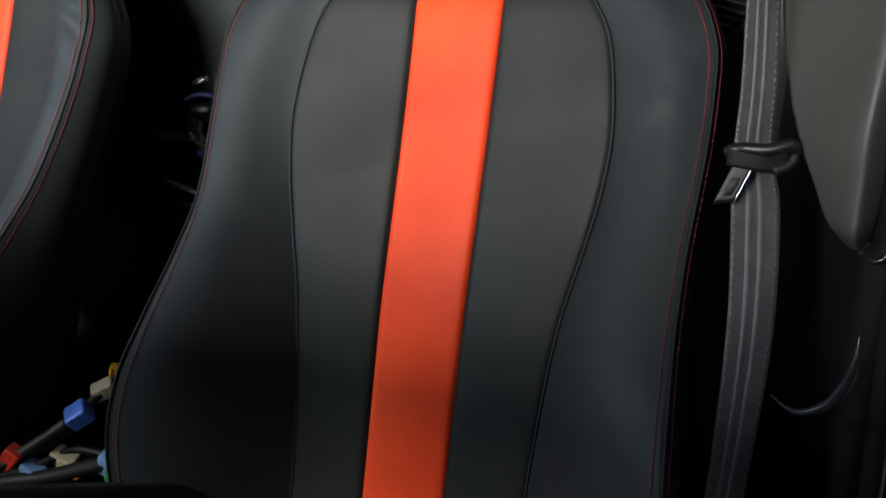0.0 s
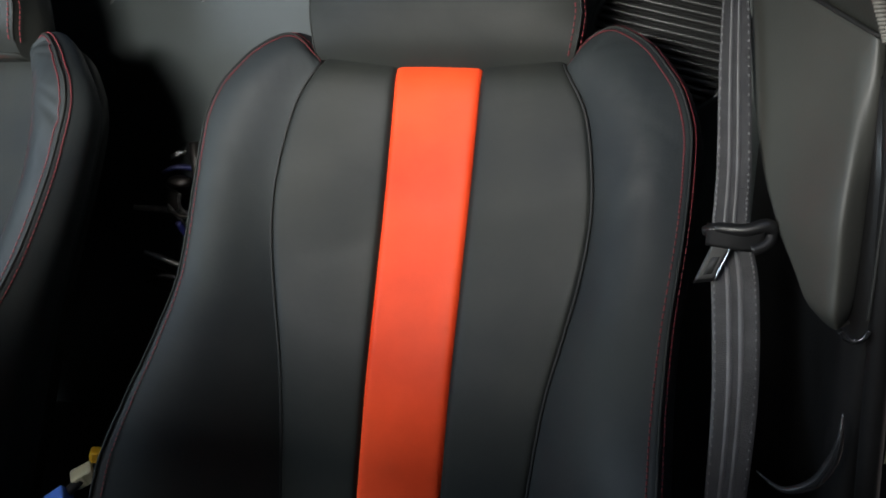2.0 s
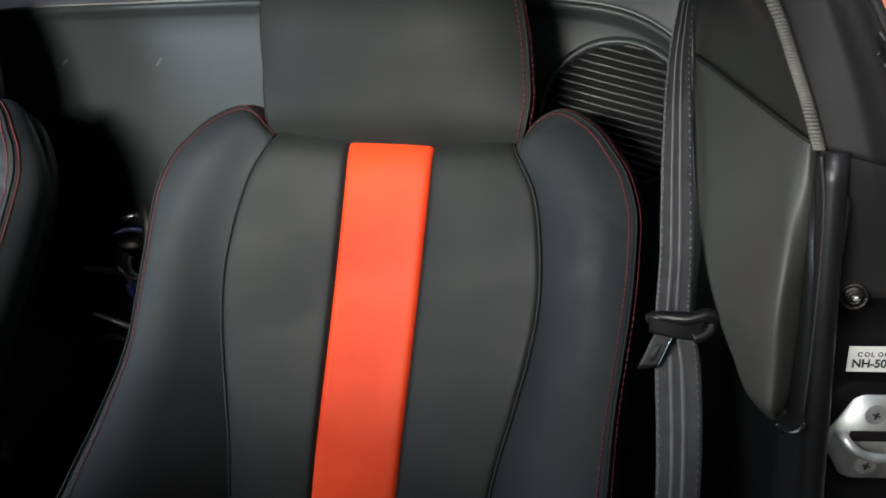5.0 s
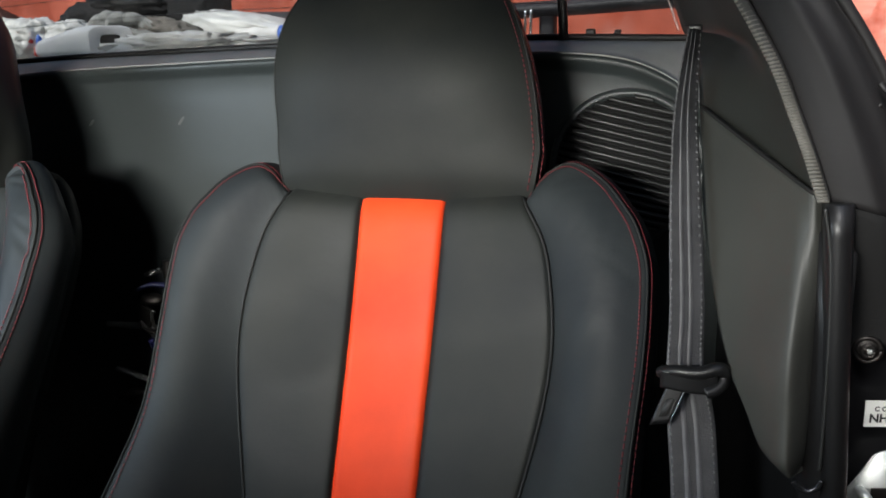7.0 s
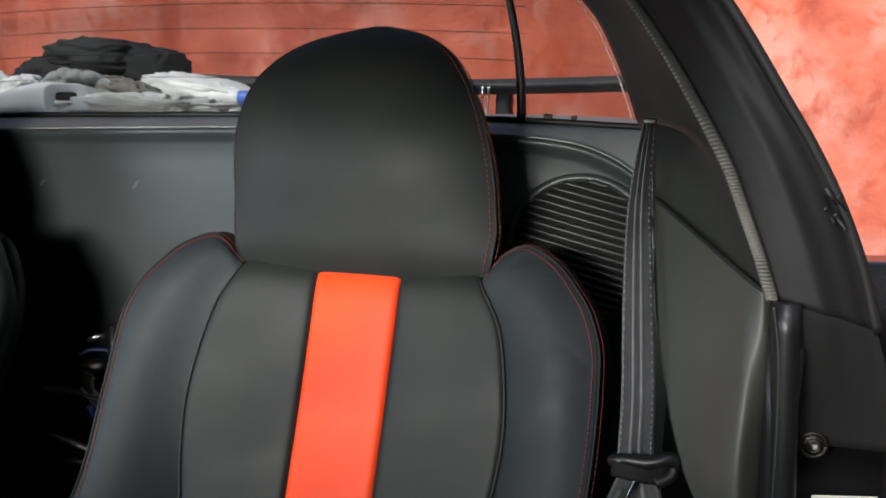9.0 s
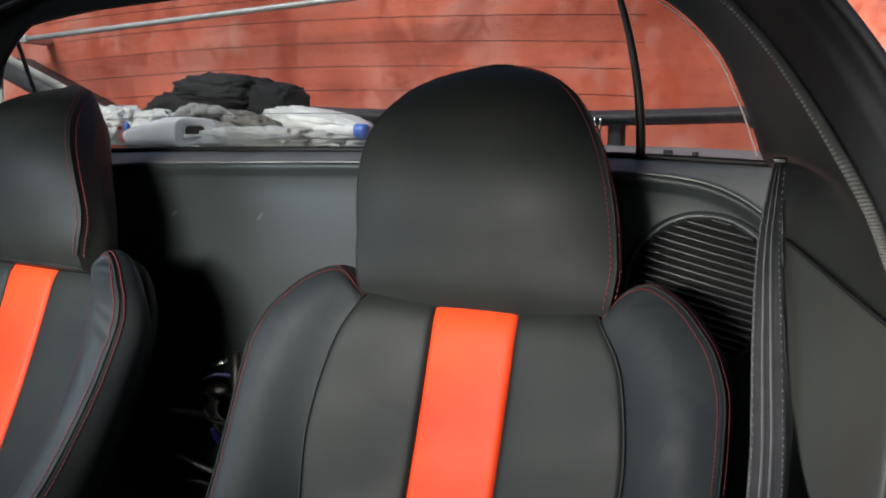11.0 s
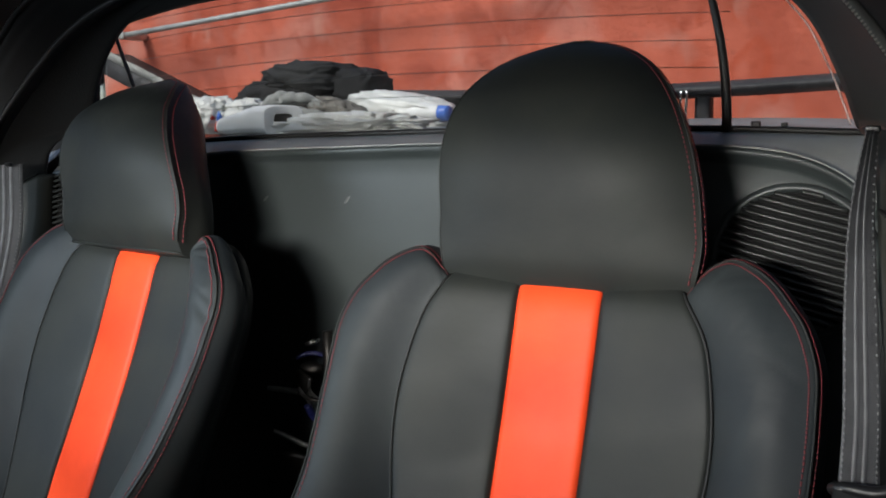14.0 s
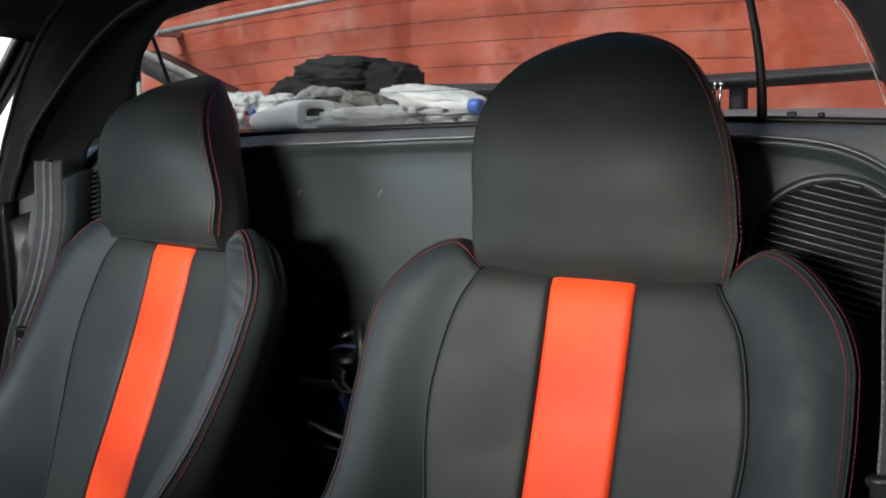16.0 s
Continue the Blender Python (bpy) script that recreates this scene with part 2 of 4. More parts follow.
def grid(fn, nu, nv, bm=None, closed=False):
    """A sheet of nu x nv cells; fn(u, v) gives the place for u, v in 0..1. closed: u runs round."""
    bm = bm or bmesh.new()
    rows = []
    for j in range(nv + 1):
        rows.append([bm.verts.new(fn(i / nu, j / nv)) for i in range(nu if closed else nu + 1)])
    for j in range(nv):
        for i in range(nu):
            k = (i + 1) % len(rows[0])
            bm.faces.new((rows[j][i], rows[j][k], rows[j + 1][k], rows[j + 1][i]))
    return bm


def slab(fn, nu, nv, back):
    """A closed sheet: fn(u, v) in front and the same moved by the vector back behind it."""
    bm = bmesh.new()
    back = Vector(back)
    a, b = [], []
    for j in range(nv + 1):
        a.append([bm.verts.new(fn(i / nu, j / nv)) for i in range(nu + 1)])
        b.append([bm.verts.new(Vector(fn(i / nu, j / nv)) + back) for i in range(nu + 1)])
    for j in range(nv):
        for i in range(nu):
            bm.faces.new((a[j][i], a[j][i + 1], a[j + 1][i + 1], a[j + 1][i]))
            bm.faces.new((b[j][i], b[j + 1][i], b[j + 1][i + 1], b[j][i + 1]))
    for j in range(nv):
        for i in (0, nu):
            bm.faces.new((a[j][i], a[j + 1][i], b[j + 1][i], b[j][i]))
    for i in range(nu):
        for j in (0, nv):
            bm.faces.new((a[j][i], a[j][i + 1], b[j][i + 1], b[j][i]))
    return bm


def curve_at(points, closed=False):
    """A smooth curve through a few points: fn(s), s in 0..1."""
    pts = [Vector(p) for p in points]
    n = len(pts)

    def fn(s):
        k = min(max(s, 0), 1) * (n - 1)
        i = min(int(k), n - 2)
        t = k - i
        p0, p1, p2, p3 = pts[max(i - 1, 0)], pts[i], pts[i + 1], pts[min(i + 2, n - 1)]
        return 0.5 * ((2 * p1) + (p2 - p0) * t + (2 * p0 - 5 * p1 + 4 * p2 - p3) * t * t + (3 * p1 - p0 - 3 * p2 + p3) * t ** 3)
    return fn


def tube(fn, radius, n=24, sides=8, bm=None):
    """A capped round bar along fn(s)."""
    bm = bm or bmesh.new()
    rings = []
    for j in range(n + 1):
        s = j / n
        p = Vector(fn(s))
        d = (Vector(fn(min(1, s + 0.01))) - Vector(fn(max(0, s - 0.01)))).normalized()
        a = d.cross(Vector((0.31, 0.2, 0.93))).normalized()
        b = d.cross(a)
        r = radius(s) if callable(radius) else radius
        rings.append([bm.verts.new(p + r * (a * math.cos(k * math.tau / sides) + b * math.sin(k * math.tau / sides))) for k in range(sides)])
    for j in range(n):
        for k in range(sides):
            bm.faces.new((rings[j][k], rings[j][(k + 1) % sides], rings[j + 1][(k + 1) % sides], rings[j + 1][k]))
    bm.faces.new(rings[0])
    bm.faces.new(rings[-1])
    return bm


def box(size, at=(0, 0, 0), bevel=0.0, bm=None, turn=None):
    """A box with softened edges."""
    own = bmesh.new()
    bmesh.ops.create_cube(own, size=1)
    bmesh.ops.scale(own, vec=size, verts=own.verts)
    if bevel:
        bmesh.ops.bevel(own, geom=own.edges[:], offset=bevel, segments=3, affect="EDGES", profile=0.6)
    if turn:
        bmesh.ops.rotate(own, matrix=Euler([radians(a) for a in turn]).to_matrix(), verts=own.verts)
    bmesh.ops.translate(own, vec=at, verts=own.verts)
    if bm is None:
        return own
    made = {v: bm.verts.new(v.co) for v in own.verts}
    for f in own.faces:
        bm.faces.new([made[v] for v in f.verts])
    own.free()
    return bm


def interp(table):
    xs, ys = [a for a, _ in table], [b for _, b in table]

    def fn(x):
        if x <= xs[0]:
            return ys[0]
        if x >= xs[-1]:
            return ys[-1]
        i = max(k for k in range(len(xs)) if xs[k] <= x)
        t = (x - xs[i]) / (xs[i + 1] - xs[i])
        # smooth through the knots
        m0 = (ys[i + 1] - ys[i - 1]) / (xs[i + 1] - xs[i - 1]) if i else (ys[1] - ys[0]) / (xs[1] - xs[0])
        m1 = (ys[i + 2] - ys[i]) / (xs[i + 2] - xs[i]) if i + 2 < len(xs) else (ys[i + 1] - ys[i]) / (xs[i + 1] - xs[i])
        h = xs[i + 1] - xs[i]
        return (2 * t ** 3 - 3 * t * t + 1) * ys[i] + (t ** 3 - 2 * t * t + t) * h * m0 + (3 * t * t - 2 * t ** 3) * ys[i + 1] + (t ** 3 - t * t) * h * m1
    return fn


def smooth(a, b, x):
    t = min(1, max(0, (x - a) / (b - a)))
    return t * t * (3 - 2 * t)


def stitches(fn, length, mat, name, parent, pitch=0.0043, long=0.003, thick=0.00085, label=""):
    """A row of short thread stitches along fn(s)."""
    bm = bmesh.new()
    n = max(2, int(length / pitch))
    for k in range(n):
        s = (k + 0.5) / n
        d = 0.5 * long / length
        p, q = Vector(fn(max(0, s - d))), Vector(fn(min(1, s + d)))
        w = (q - p).normalized()
        a = w.cross(Vector((0.2, 1, 0.1))).normalized() * thick
        b = w.cross(a).normalized() * thick
        ends = []
        for c in (p, (p + q) / 2 + Vector((0, -0.0006, 0)), q):
            ends.append([bm.verts.new(c + a), bm.verts.new(c + b), bm.verts.new(c - a), bm.verts.new(c - b)])
        for i in range(2):
            for j in range(4):
                bm.faces.new((ends[i][j], ends[i][(j + 1) % 4], ends[i + 1][(j + 1) % 4], ends[i + 1][j]))
    return part(name, bm, mat, parent, label)


# ---- seats ----
# seat frame: x across, -y out of the backrest towards the sitter, z up along the backrest
SEAM_H = interp([(-0.3, 0.138), (-0.2, 0.14), (-0.1, 0.146), (0.0, 0.156), (0.08, 0.172), (0.14, 0.183), (0.2, 0.188), (0.26, 0.183), (0.32, 0.17), (0.372, 0.146), (0.42, 0.142)])
# the outer edge of a bolster, bottom to crest to inner corner: half width, height, rise; and the heights of the seam facing it
RIM = curve_at(((0.29, 0.1, -0.3), (0.297, 0.132, -0.2), (0.295, 0.135, -0.12), (0.289, 0.112, -0.05), (0.283, 0.082, 0.02), (0.28, 0.052, 0.1), (0.284, 0.038, 0.2), (0.284, 0.034, 0.26), (0.281, 0.032, 0.3),
                (0.268, 0.03, 0.338), (0.252, 0.028, 0.362), (0.233, 0.024, 0.385), (0.21, 0.018, 0.402), (0.19, 0.012, 0.409), (0.172, 0.008, 0.4), (0.16, 0.004, 0.385), (0.148, 0.0, 0.366)))
SEAM_V = interp([(i / 16, v) for i, v in enumerate((-0.3, -0.2, -0.12, -0.05, 0.02, 0.1, 0.17, 0.22, 0.26, 0.29, 0.31, 0.325, 0.338, 0.348, 0.356, 0.362, 0.366))])
MID_F = interp([(-0.3, -0.022), (-0.2, -0.017), (-0.1, -0.01), (0.0, -0.003), (0.1, -0.003), (0.2, -0.003), (0.3, 0.0), (0.35, 0.002), (0.365, -0.002), (0.385, -0.02)])


def seam_h(side, v):
    return SEAM_H(v) + (0.005 * smooth(0.38, 0.3, v) if side > 0 else 0)


def mid_f(x, v):
    return MID_F(v) + 0.017 * min(1.2, (abs(x) / 0.18)) ** 2


PUSH = {-1: 0.0, 1: 0.0}
CROWN = {-1: 1.0, 1: 1.0}
DEEP = {-1: 0.078, 1: 0.078}
DROP = {-1: 0.008, 1: 0.0}
PEAK = {-1: 1.45, 1: 0.9}
CREASE = {-1: 0.25, 1: 1.3}


def bolster_point(side, s, w):
    """s 0..1 from the inner seam to the rim, 1..2 round the side; w 0..1 up the rim."""
    rim = RIM(w)
    rim.y += PUSH[side] * smooth(1.0, 0.8, w)
    rim.z -= DROP[side] * smooth(0.28, 0.39, rim.z) * smooth(1.0, 0.9, w)
    if side > 0:
        rim.x += 0.006 * smooth(-0.1, 0.2, rim.z) * smooth(0.15, 0.2, rim.x)
    if s <= 1:
        v0 = SEAM_V(w)
        h0 = seam_h(side, v0)
        f0 = mid_f(h0, min(v0, 0.36)) - 0.004
        span = math.hypot(rim.x - h0, rim.z - v0)
        crown = 0.016 * CROWN[side] * min(1, span / 0.1) * math.sin(math.pi * s ** PEAK[side])
        crown += 0.0011 * min(1, CREASE[side]) * math.sin(math.pi * s) * noise.fractal(Vector((s * 1.6 + side * 7, w * 13 - s * 3, side * 3)), 0.8, 2.1, 4)
        # pulled creases that run in from the rim
        pull = noise.noise(Vector((side * 5 + 2, w * 26 + s * 5, 1.7)))
        crown -= 0.0022 * CREASE[side] * smooth(0.35, 0.85, s) * smooth(1.0, 0.9, s) * max(0, pull - 0.05) * smooth(0.0, 0.2, noise.noise(Vector((side * 3, w * 5, 9))) + 0.15)
        return Vector((side * (h0 + (rim.x - h0) * s), -(f0 + (rim.y - f0) * s ** 0.9 + crown), v0 + (rim.z - v0) * s))
    q = s - 1
    t = RIM(min(1, w + 0.01)) - RIM(max(0, w - 0.01))
    n = Vector((t.z, -t.x)).normalized()
    out = 0.013 * math.sin(math.pi * min(1, q * 1.1)) - 0.02 * q * q
    return Vector((side * (rim.x + n.x * out), -(rim.y + (-DEEP[side] - rim.y) * q), rim.z + n.y * out))


def build_seat(bend=0.0, nod=0.0):
    """bend: how far the middle of the back has sunk; nod: degrees by which the headrest is turned."""
    seat = thing("car_seat", Matrix.Identity(4), "black leather sports seat with a red centre stripe and red stitching", "car seat", "seats in the car")
    # centre: two black panels and the stripe, each pillowed and tucked in at its seams
    for name, lo, hi, mat, lab, puff in (("left_panel", -1.0, -0.052, BLACK_LEATHER, "", 0.0035), ("right_panel", 0.052, 1.0, BLACK_LEATHER, "", 0.0035), ("stripe", -0.051, 0.051, RED_LEATHER, "bright red leather stripe", 0.0035)):
        def fn(u, w, lo=lo, hi=hi, puff=puff):
            v = -0.3 + 0.685 * w
            k = 0.965 + 0.05 * w
            lo, hi = (lo * k if lo > -0.5 else lo), (hi * k if hi < 0.5 else hi)
            a, b = (lo if lo > -0.5 else -SEAM_H(v)), (hi if hi < 0.5 else seam_h(1, v))
            x = a + (b - a) * u
            tuck = min(u, 1 - u)
            f = mid_f(x, v) - bend * math.sin(math.pi * min(1, max(0, (v + 0.3) / 0.66))) + puff * math.sin(math.pi * u) ** 0.5 - 0.0014 * (1 - smooth(0, 0.025, tuck))
            return Vector((x, -f, v))
        part(name, slab(fn, 20, 60, (0, 0.02, 0)), mat, seat, lab)
    for side in (-1, 1):
        part("bolster", grid(lambda u, w: bolster_point(side, 2 * u, w) + Vector((0, bend * math.sin(math.pi * min(1, max(0, (SEAM_V(w) + 0.3) / 0.66))) * smooth(0.4, 0, u), 0)), 44, 130), SKYLIT_LEATHER, seat)

        def edge(s, side=side):
            return bolster_point(side, 1, s) + Vector((0, -0.0012, 0))
        part("piping", tube(edge, 0.0013, 130, 6), BLACK_LEATHER, seat)

        def inner(s, side=side):
            return bolster_point(side, 0.93, s) + Vector((0, -0.001, 0))

        def outer(s, side=side):
            return bolster_point(side, 1.07, s) + Vector((side * 0.001, -0.001, 0))
        stitches(inner, 0.86, RED_THREAD, "stitching", seat, label="double row of red stitches")
        stitches(outer, 0.86, RED_THREAD, "stitching", seat, label="double row of red stitches")
        part("seam", tube(lambda s: Vector((side * seam_h(side, -0.3 + 0.67 * s), -mid_f(seam_h(side, -0.3 + 0.67 * s), -0.3 + 0.67 * s) + bend * math.sin(math.pi * min(1, s * 1.015)) + 0.0004, -0.3 + 0.67 * s)), 0.0016, 60, 6), SEAM, seat)
    # shell behind
    def shell(u, w):
        k = abs(2 * u - 1)
        rim = RIM(0.8 * w)
        return Vector(((2 * u - 1) * (rim.x - 0.006 - (0.078 - DEEP[1]) * smooth(0.5, 1, u)), 0.074 + 0.03 * (1 - k ** 4), rim.z + 0.02 * w * (1 - k)))
    part("back_shell", slab(shell, 24, 24, (0, -0.03, 0)), BLACK_LEATHER, seat)
    # bridge under the headrest
    part("top_bridge", slab(lambda u, w: Vector(((2 * u - 1) * 0.15, 0.012 + 0.085 * w, 0.372 - 0.012 * (2 * w - 1) ** 2)), 10, 8, (0, 0, -0.03)), BLACK_LEATHER, seat)
    # headrest
    hr_low = interp([(0.362, 0.150), (0.375, 0.156), (0.42, 0.163), (0.44, 0.162)])

    def hr_w(v):
        return hr_low(v) if v < 0.44 else 0.162 * max(0.0, 1 - ((v - 0.44) / 0.257) ** (1.95 if nod else 2.35)) ** 0.5
    hr_f = interp([(0.362, -0.004), (0.375, 0.012), (0.42, 0.036), (0.48, 0.06), (0.525, 0.069), (0.56, 0.068), (0.595, 0.059), (0.625, 0.043), (0.65, 0.026), (0.67, 0.008), (0.695, -0.018)])
    back = interp([(0.362, -0.07), (0.42, -0.055), (0.5, -0.04), (0.58, -0.034), (0.63, -0.036), (0.695, -0.042)])

    def lean(v):
        return -(0.055 if nod else 0.026) * smooth(0.40, 0.69, v)
    deep = 0.028 if nod else 0.0

    def hr_b(v):
        return back(v) - deep * smooth(0.674, 0.6, v)

    def corner(v):
        return 0.022 * hr_w(v) / 0.162 * (0.3 + 0.7 * smooth(0.365, 0.46, v))

    def rows(w):
        return 0.362 + 0.335 * math.sin(w * math.pi / 2) ** 0.9

    def face(u, w):
        v = rows(w)
        k = 2 * u - 1
        dome = corner(v) * abs(k) ** 3
        return Vector((k * hr_w(v) + lean(v), -hr_f(v) + dome, v))
    headrest = part("headrest", grid(face, 32, 40), BLACK_LEATHER, seat)

    def boxing(u, w):
        v = rows(w)
        f0, f1 = hr_f(v) - corner(v), hr_b(v)
        # one way round from the right edge, behind, to the left edge
        k = 1 - 2 * u
        swell = 0.004 * math.sin(math.pi * min(1, abs(1 - abs(k)) * 2.2))
        depth = (1 - abs(k) ** 5)
        return Vector((lean(v) + (hr_w(v) + swell) * (k if abs(k) < 0.75 else math.copysign(1 - 0.1 * (1 - abs(k)) , k) if abs(k) > 0.9 else math.copysign(0.75 + (abs(k) - 0.75) * (0.24 / 0.15), k)), -(f0 + (f1 - f0) * depth ** 0.8), v))
    part("boxing", grid(boxing, 40, 40), BLACK_LEATHER, headrest)
    part("base", slab(lambda u, w: Vector(((2 * u - 1) * 0.149, 0.004 + 0.066 * w, 0.364)), 12, 4, (0, 0, -0.004)), BLACK_LEATHER, headrest)
    for side in (-1, 1):
        rim = lambda s, side=side: face(0.5 + 0.5 * side, 0.02 + 0.9 * s)
        for dx, dy in ((-0.006, -0.002), (0.003, 0.008))[0 if side > 0 else 1:]:
            stitches(lambda s, dx=dx, dy=dy: rim(s) + Vector((side * dx, dy, 0)), 0.33, RED_THREAD, "stitching", headrest, label="red stitches along the edge")
        part("piping", tube(lambda s: rim(s * 1.07), 0.0011, 50, 6), BLACK_LEATHER, headrest)
    if nod:
        headrest.matrix_local = pose(-0.012, -0.032, 0.042) @ Matrix.Diagonal((1.03, 1.1, 0.895, 1)) @ pose(0, 0, 0, 0, 0, nod)
    # cushion below
    def cushion(u, w):
        k = 2 * u - 1
        y = 0.06 - 0.5 * w
        lift = 0.05 * smooth(0.45, 0.85, abs(k)) - 0.05 * smooth(0.85, 1, abs(k)) - 0.05 * smooth(0.9, 1, w)
        return Vector((k * 0.285, y, -0.31 + lift + 0.2 * (0.06 - y)))
    part("cushion", slab(cushion, 30, 20, (0, 0.02, -0.12)), BLACK_LEATHER, seat)
    part("seat_base", box((0.44, 0.4, 0.14), (0, -0.12, -0.44), 0.02, turn=(15, 0, 0)), PLASTIC, seat)
    return seat


seat_y, seat_z, recline = 0.7394, 0.5414, -23
right_seat = build_seat()
right_seat.matrix_world = pose(-0.383, seat_y, seat_z, recline)
# the far seat leans back a little more and its inner bolster stands further out
PUSH[1], CROWN[1], DEEP[1], DROP[1], CREASE[1] = 0.03, 1.6, 0.015, 0.018, 5.0
left_seat = build_seat(0.010, -3)
left_seat.matrix_world = pose(-1.108, seat_y - 0.0176, seat_z + 0.008, 0, 0, -8) @ pose(0, 0, 0, recline - 3)

# ---- cabin ----
MID = -0.7365
FAR = -0.77
floor_pan = tagged(part("floor", slab(lambda u, v: Vector((-1.7 + 1.85 * u, -0.9 + 2.0 * v, 0.2)), 4, 4, (0, 0, -0.04)), CARPET), "black carpeted car floor between and under the seats", "floor", kind="structure")


def tunnel_fn(u, w):
    a = math.pi * u
    return Vector((MID + 0.11 * math.cos(a) * (1 + 0.25 * abs(math.cos(a))), -0.7 + 1.75 * w, 0.2 + 0.13 * math.sin(a) ** 0.6))


tagged(part("centre_tunnel", slab(tunnel_fn, 16, 12, (0, 0, -0.01)), CARPET), "black centre tunnel between the two seats", "tunnel", kind="structure")

EDGE_Z = interp([(-1.58, 0.965), (-1.45, 0.994), (-1.3, 1.011), (-1.06, 1.032), (-0.82, 1.041), (-0.6, 1.047), (-0.4, 1.047), (-0.26, 1.045), (-0.2, 1.042), (-0.146, 1.034), (-0.106, 1.019), (-0.078, 1.001), (-0.03, 0.955)])
BACK_Z = interp([(-1.45, 1.03), (-1.1, 1.049), (-0.86, 1.055), (-0.6, 1.06), (-0.27, 1.06), (-0.08, 1.054), (0, 1.052)])


def bulkhead_fn(u, w):
    """From the foot of the panel up, over the rolled edge and back along the ledge to the glass."""
    x = -1.58 + 1.56 * u
    z = EDGE_Z(x) - 0.003
    if w < 0.6:
        q = w / 0.6
        return Vector((x, 1.085 - 0.036 * q - 0.004 * math.sin(math.pi * q), 0.12 + (z - 0.026 - 0.12) * q))
    if w < 0.8:
        a = (w - 0.6) / 0.2
        return Vector((x, 1.049 - 0.010 * smooth(0, 0.45, a) + 0.016 * smooth(0.55, 1, a), z - 0.026 + 0.026 * math.sin(a * math.pi / 2)))
    q = (w - 0.8) / 0.2
    return Vector((x, 1.055 + 0.067 * q, z + (BACK_Z(x) - 0.006 - z) * (1.9 * q - 0.9 * q * q)))


bulkhead = tagged(part("bulkhead_panel", slab(bulkhead_fn, 90, 60, (0, 0.03, -0.012)), VINYL), "grey vinyl rear bulkhead panel with a rolled top edge, scuffed", "panel", kind="structure")
part("window_ledge", slab(lambda u, w: bulkhead_fn(0.005 + 0.99 * u, 0.745 + 0.25 * w) + Vector((0, -0.001, 0.0015)), 90, 24, (0, 0.002, -0.003)), LIT_VINYL, bulkhead, "grey vinyl ledge under the glass, made pale for the light on it")
SCUFF = material("scuff_mark", (0.12, 0.125, 0.12), 0.6, bump=0)
for x, z, l, a in ((-0.802, 0.953, 0.016, 50), (-0.967, 0.95, 0.014, 45)):
    part("scuff", slab(lambda u, w: Vector((x + (u - 0.5) * l * math.cos(radians(a)) - (w - 0.5) * 0.003, 1.0425 + 0.0001 * u + 0.006 + 0.036 * (EDGE_Z(x) - 0.026 - z) / 0.88 - 0.0012, z + (u - 0.5) * l * math.sin(radians(a)) + (w - 0.5) * 0.003 * math.sin(math.pi * u))), 8, 2, (0, 0.002, 0)), SCUFF, bulkhead, "pale scratch")


def speaker(cx, cz, tilt):
    """A round ribbed loudspeaker cover."""
    s = thing("speaker_grille", pose(cx, 1.042, cz, -3), "round black ribbed loudspeaker cover set in the bulkhead", "speaker", "speaker covers")
    R = 0.092
    part("cover", grid(lambda u, w: Vector((R * w * math.cos(u * math.tau), -0.004 - 0.006 * (1 - w * w), R * w * math.sin(u * math.tau))) if w > 0 else Vector((0.0001 * math.cos(u * math.tau), -0.01, 0.0001 * math.sin(u * math.tau))), 48, 10, closed=True), GRILLE, s)
    part("rim", tube(lambda q: Vector((R * math.cos(q * math.tau), -0.002, R * math.sin(q * math.tau))), 0.006, 64, 10), VINYL, s)
    n = 19
    for k in range(n):
        d = (k - (n - 1) / 2) / n * 2 * R
        half = math.sqrt(max(0.0001, (R - 0.004) ** 2 - d * d))
        ca, sa = math.cos(radians(tilt)), math.sin(radians(tilt))
        fn = lambda q: Vector(((2 * q - 1) * half * ca - d * sa, -0.0095 - 0.006 * (1 - ((2 * q - 1) * half / R) ** 2 - (d / R) ** 2), (2 * q - 1) * half * sa + d * ca))
        part("slat", tube(fn, 0.0031, 14, 8), DARK_VINYL, s)
    return s


speaker(-0.142, 0.897, -13)
speaker(-1.452, 0.895, 13)

ZIP_PTS = ((0.0549, 0.672, 0.9268), (0.0419, 0.676, 0.9637), (0.0299, 0.684, 0.9939), (0.0157, 0.694, 1.0286), (-0.009, 0.72, 1.074), (-0.04, 0.78, 1.126), (-0.076, 0.84, 1.178), (-0.125, 0.9, 1.232), (-0.2, 0.95, 1.28), (-0.32, 0.99, 1.32))
IN_PTS = ((-0.048, 0.868, 0.945), (-0.056, 0.9, 1.02), (-0.068, 0.98, 1.05), (-0.083, 1.095, 1.062), (-0.097, 1.1, 1.1), (-0.113, 1.1, 1.137), (-0.143, 1.1, 1.193), (-0.2, 1.1, 1.25), (-0.27, 1.1, 1.285), (-0.36, 1.1, 1.305))
OUT_PTS = ((0.135, 0.70, 0.9), (0.12, 0.70, 0.951), (0.099, 0.70, 1.002), (0.078, 0.70, 1.042), (0.055, 0.70, 1.079), (0.0, 0.70, 1.163), (-0.06, 0.71, 1.235), (-0.13, 0.72, 1.29), (-0.22, 0.74, 1.33), (-0.34, 0.76, 1.35))
PAD_L = ((0.0338, 0.674, 0.6932), (0.0162, 0.684, 0.7091), (0.0029, 0.7, 0.7354), (-0.0109, 0.715, 0.7647), (-0.0264, 0.775, 0.8055), (-0.043, 0.835, 0.888), (-0.05, 0.865, 0.985))
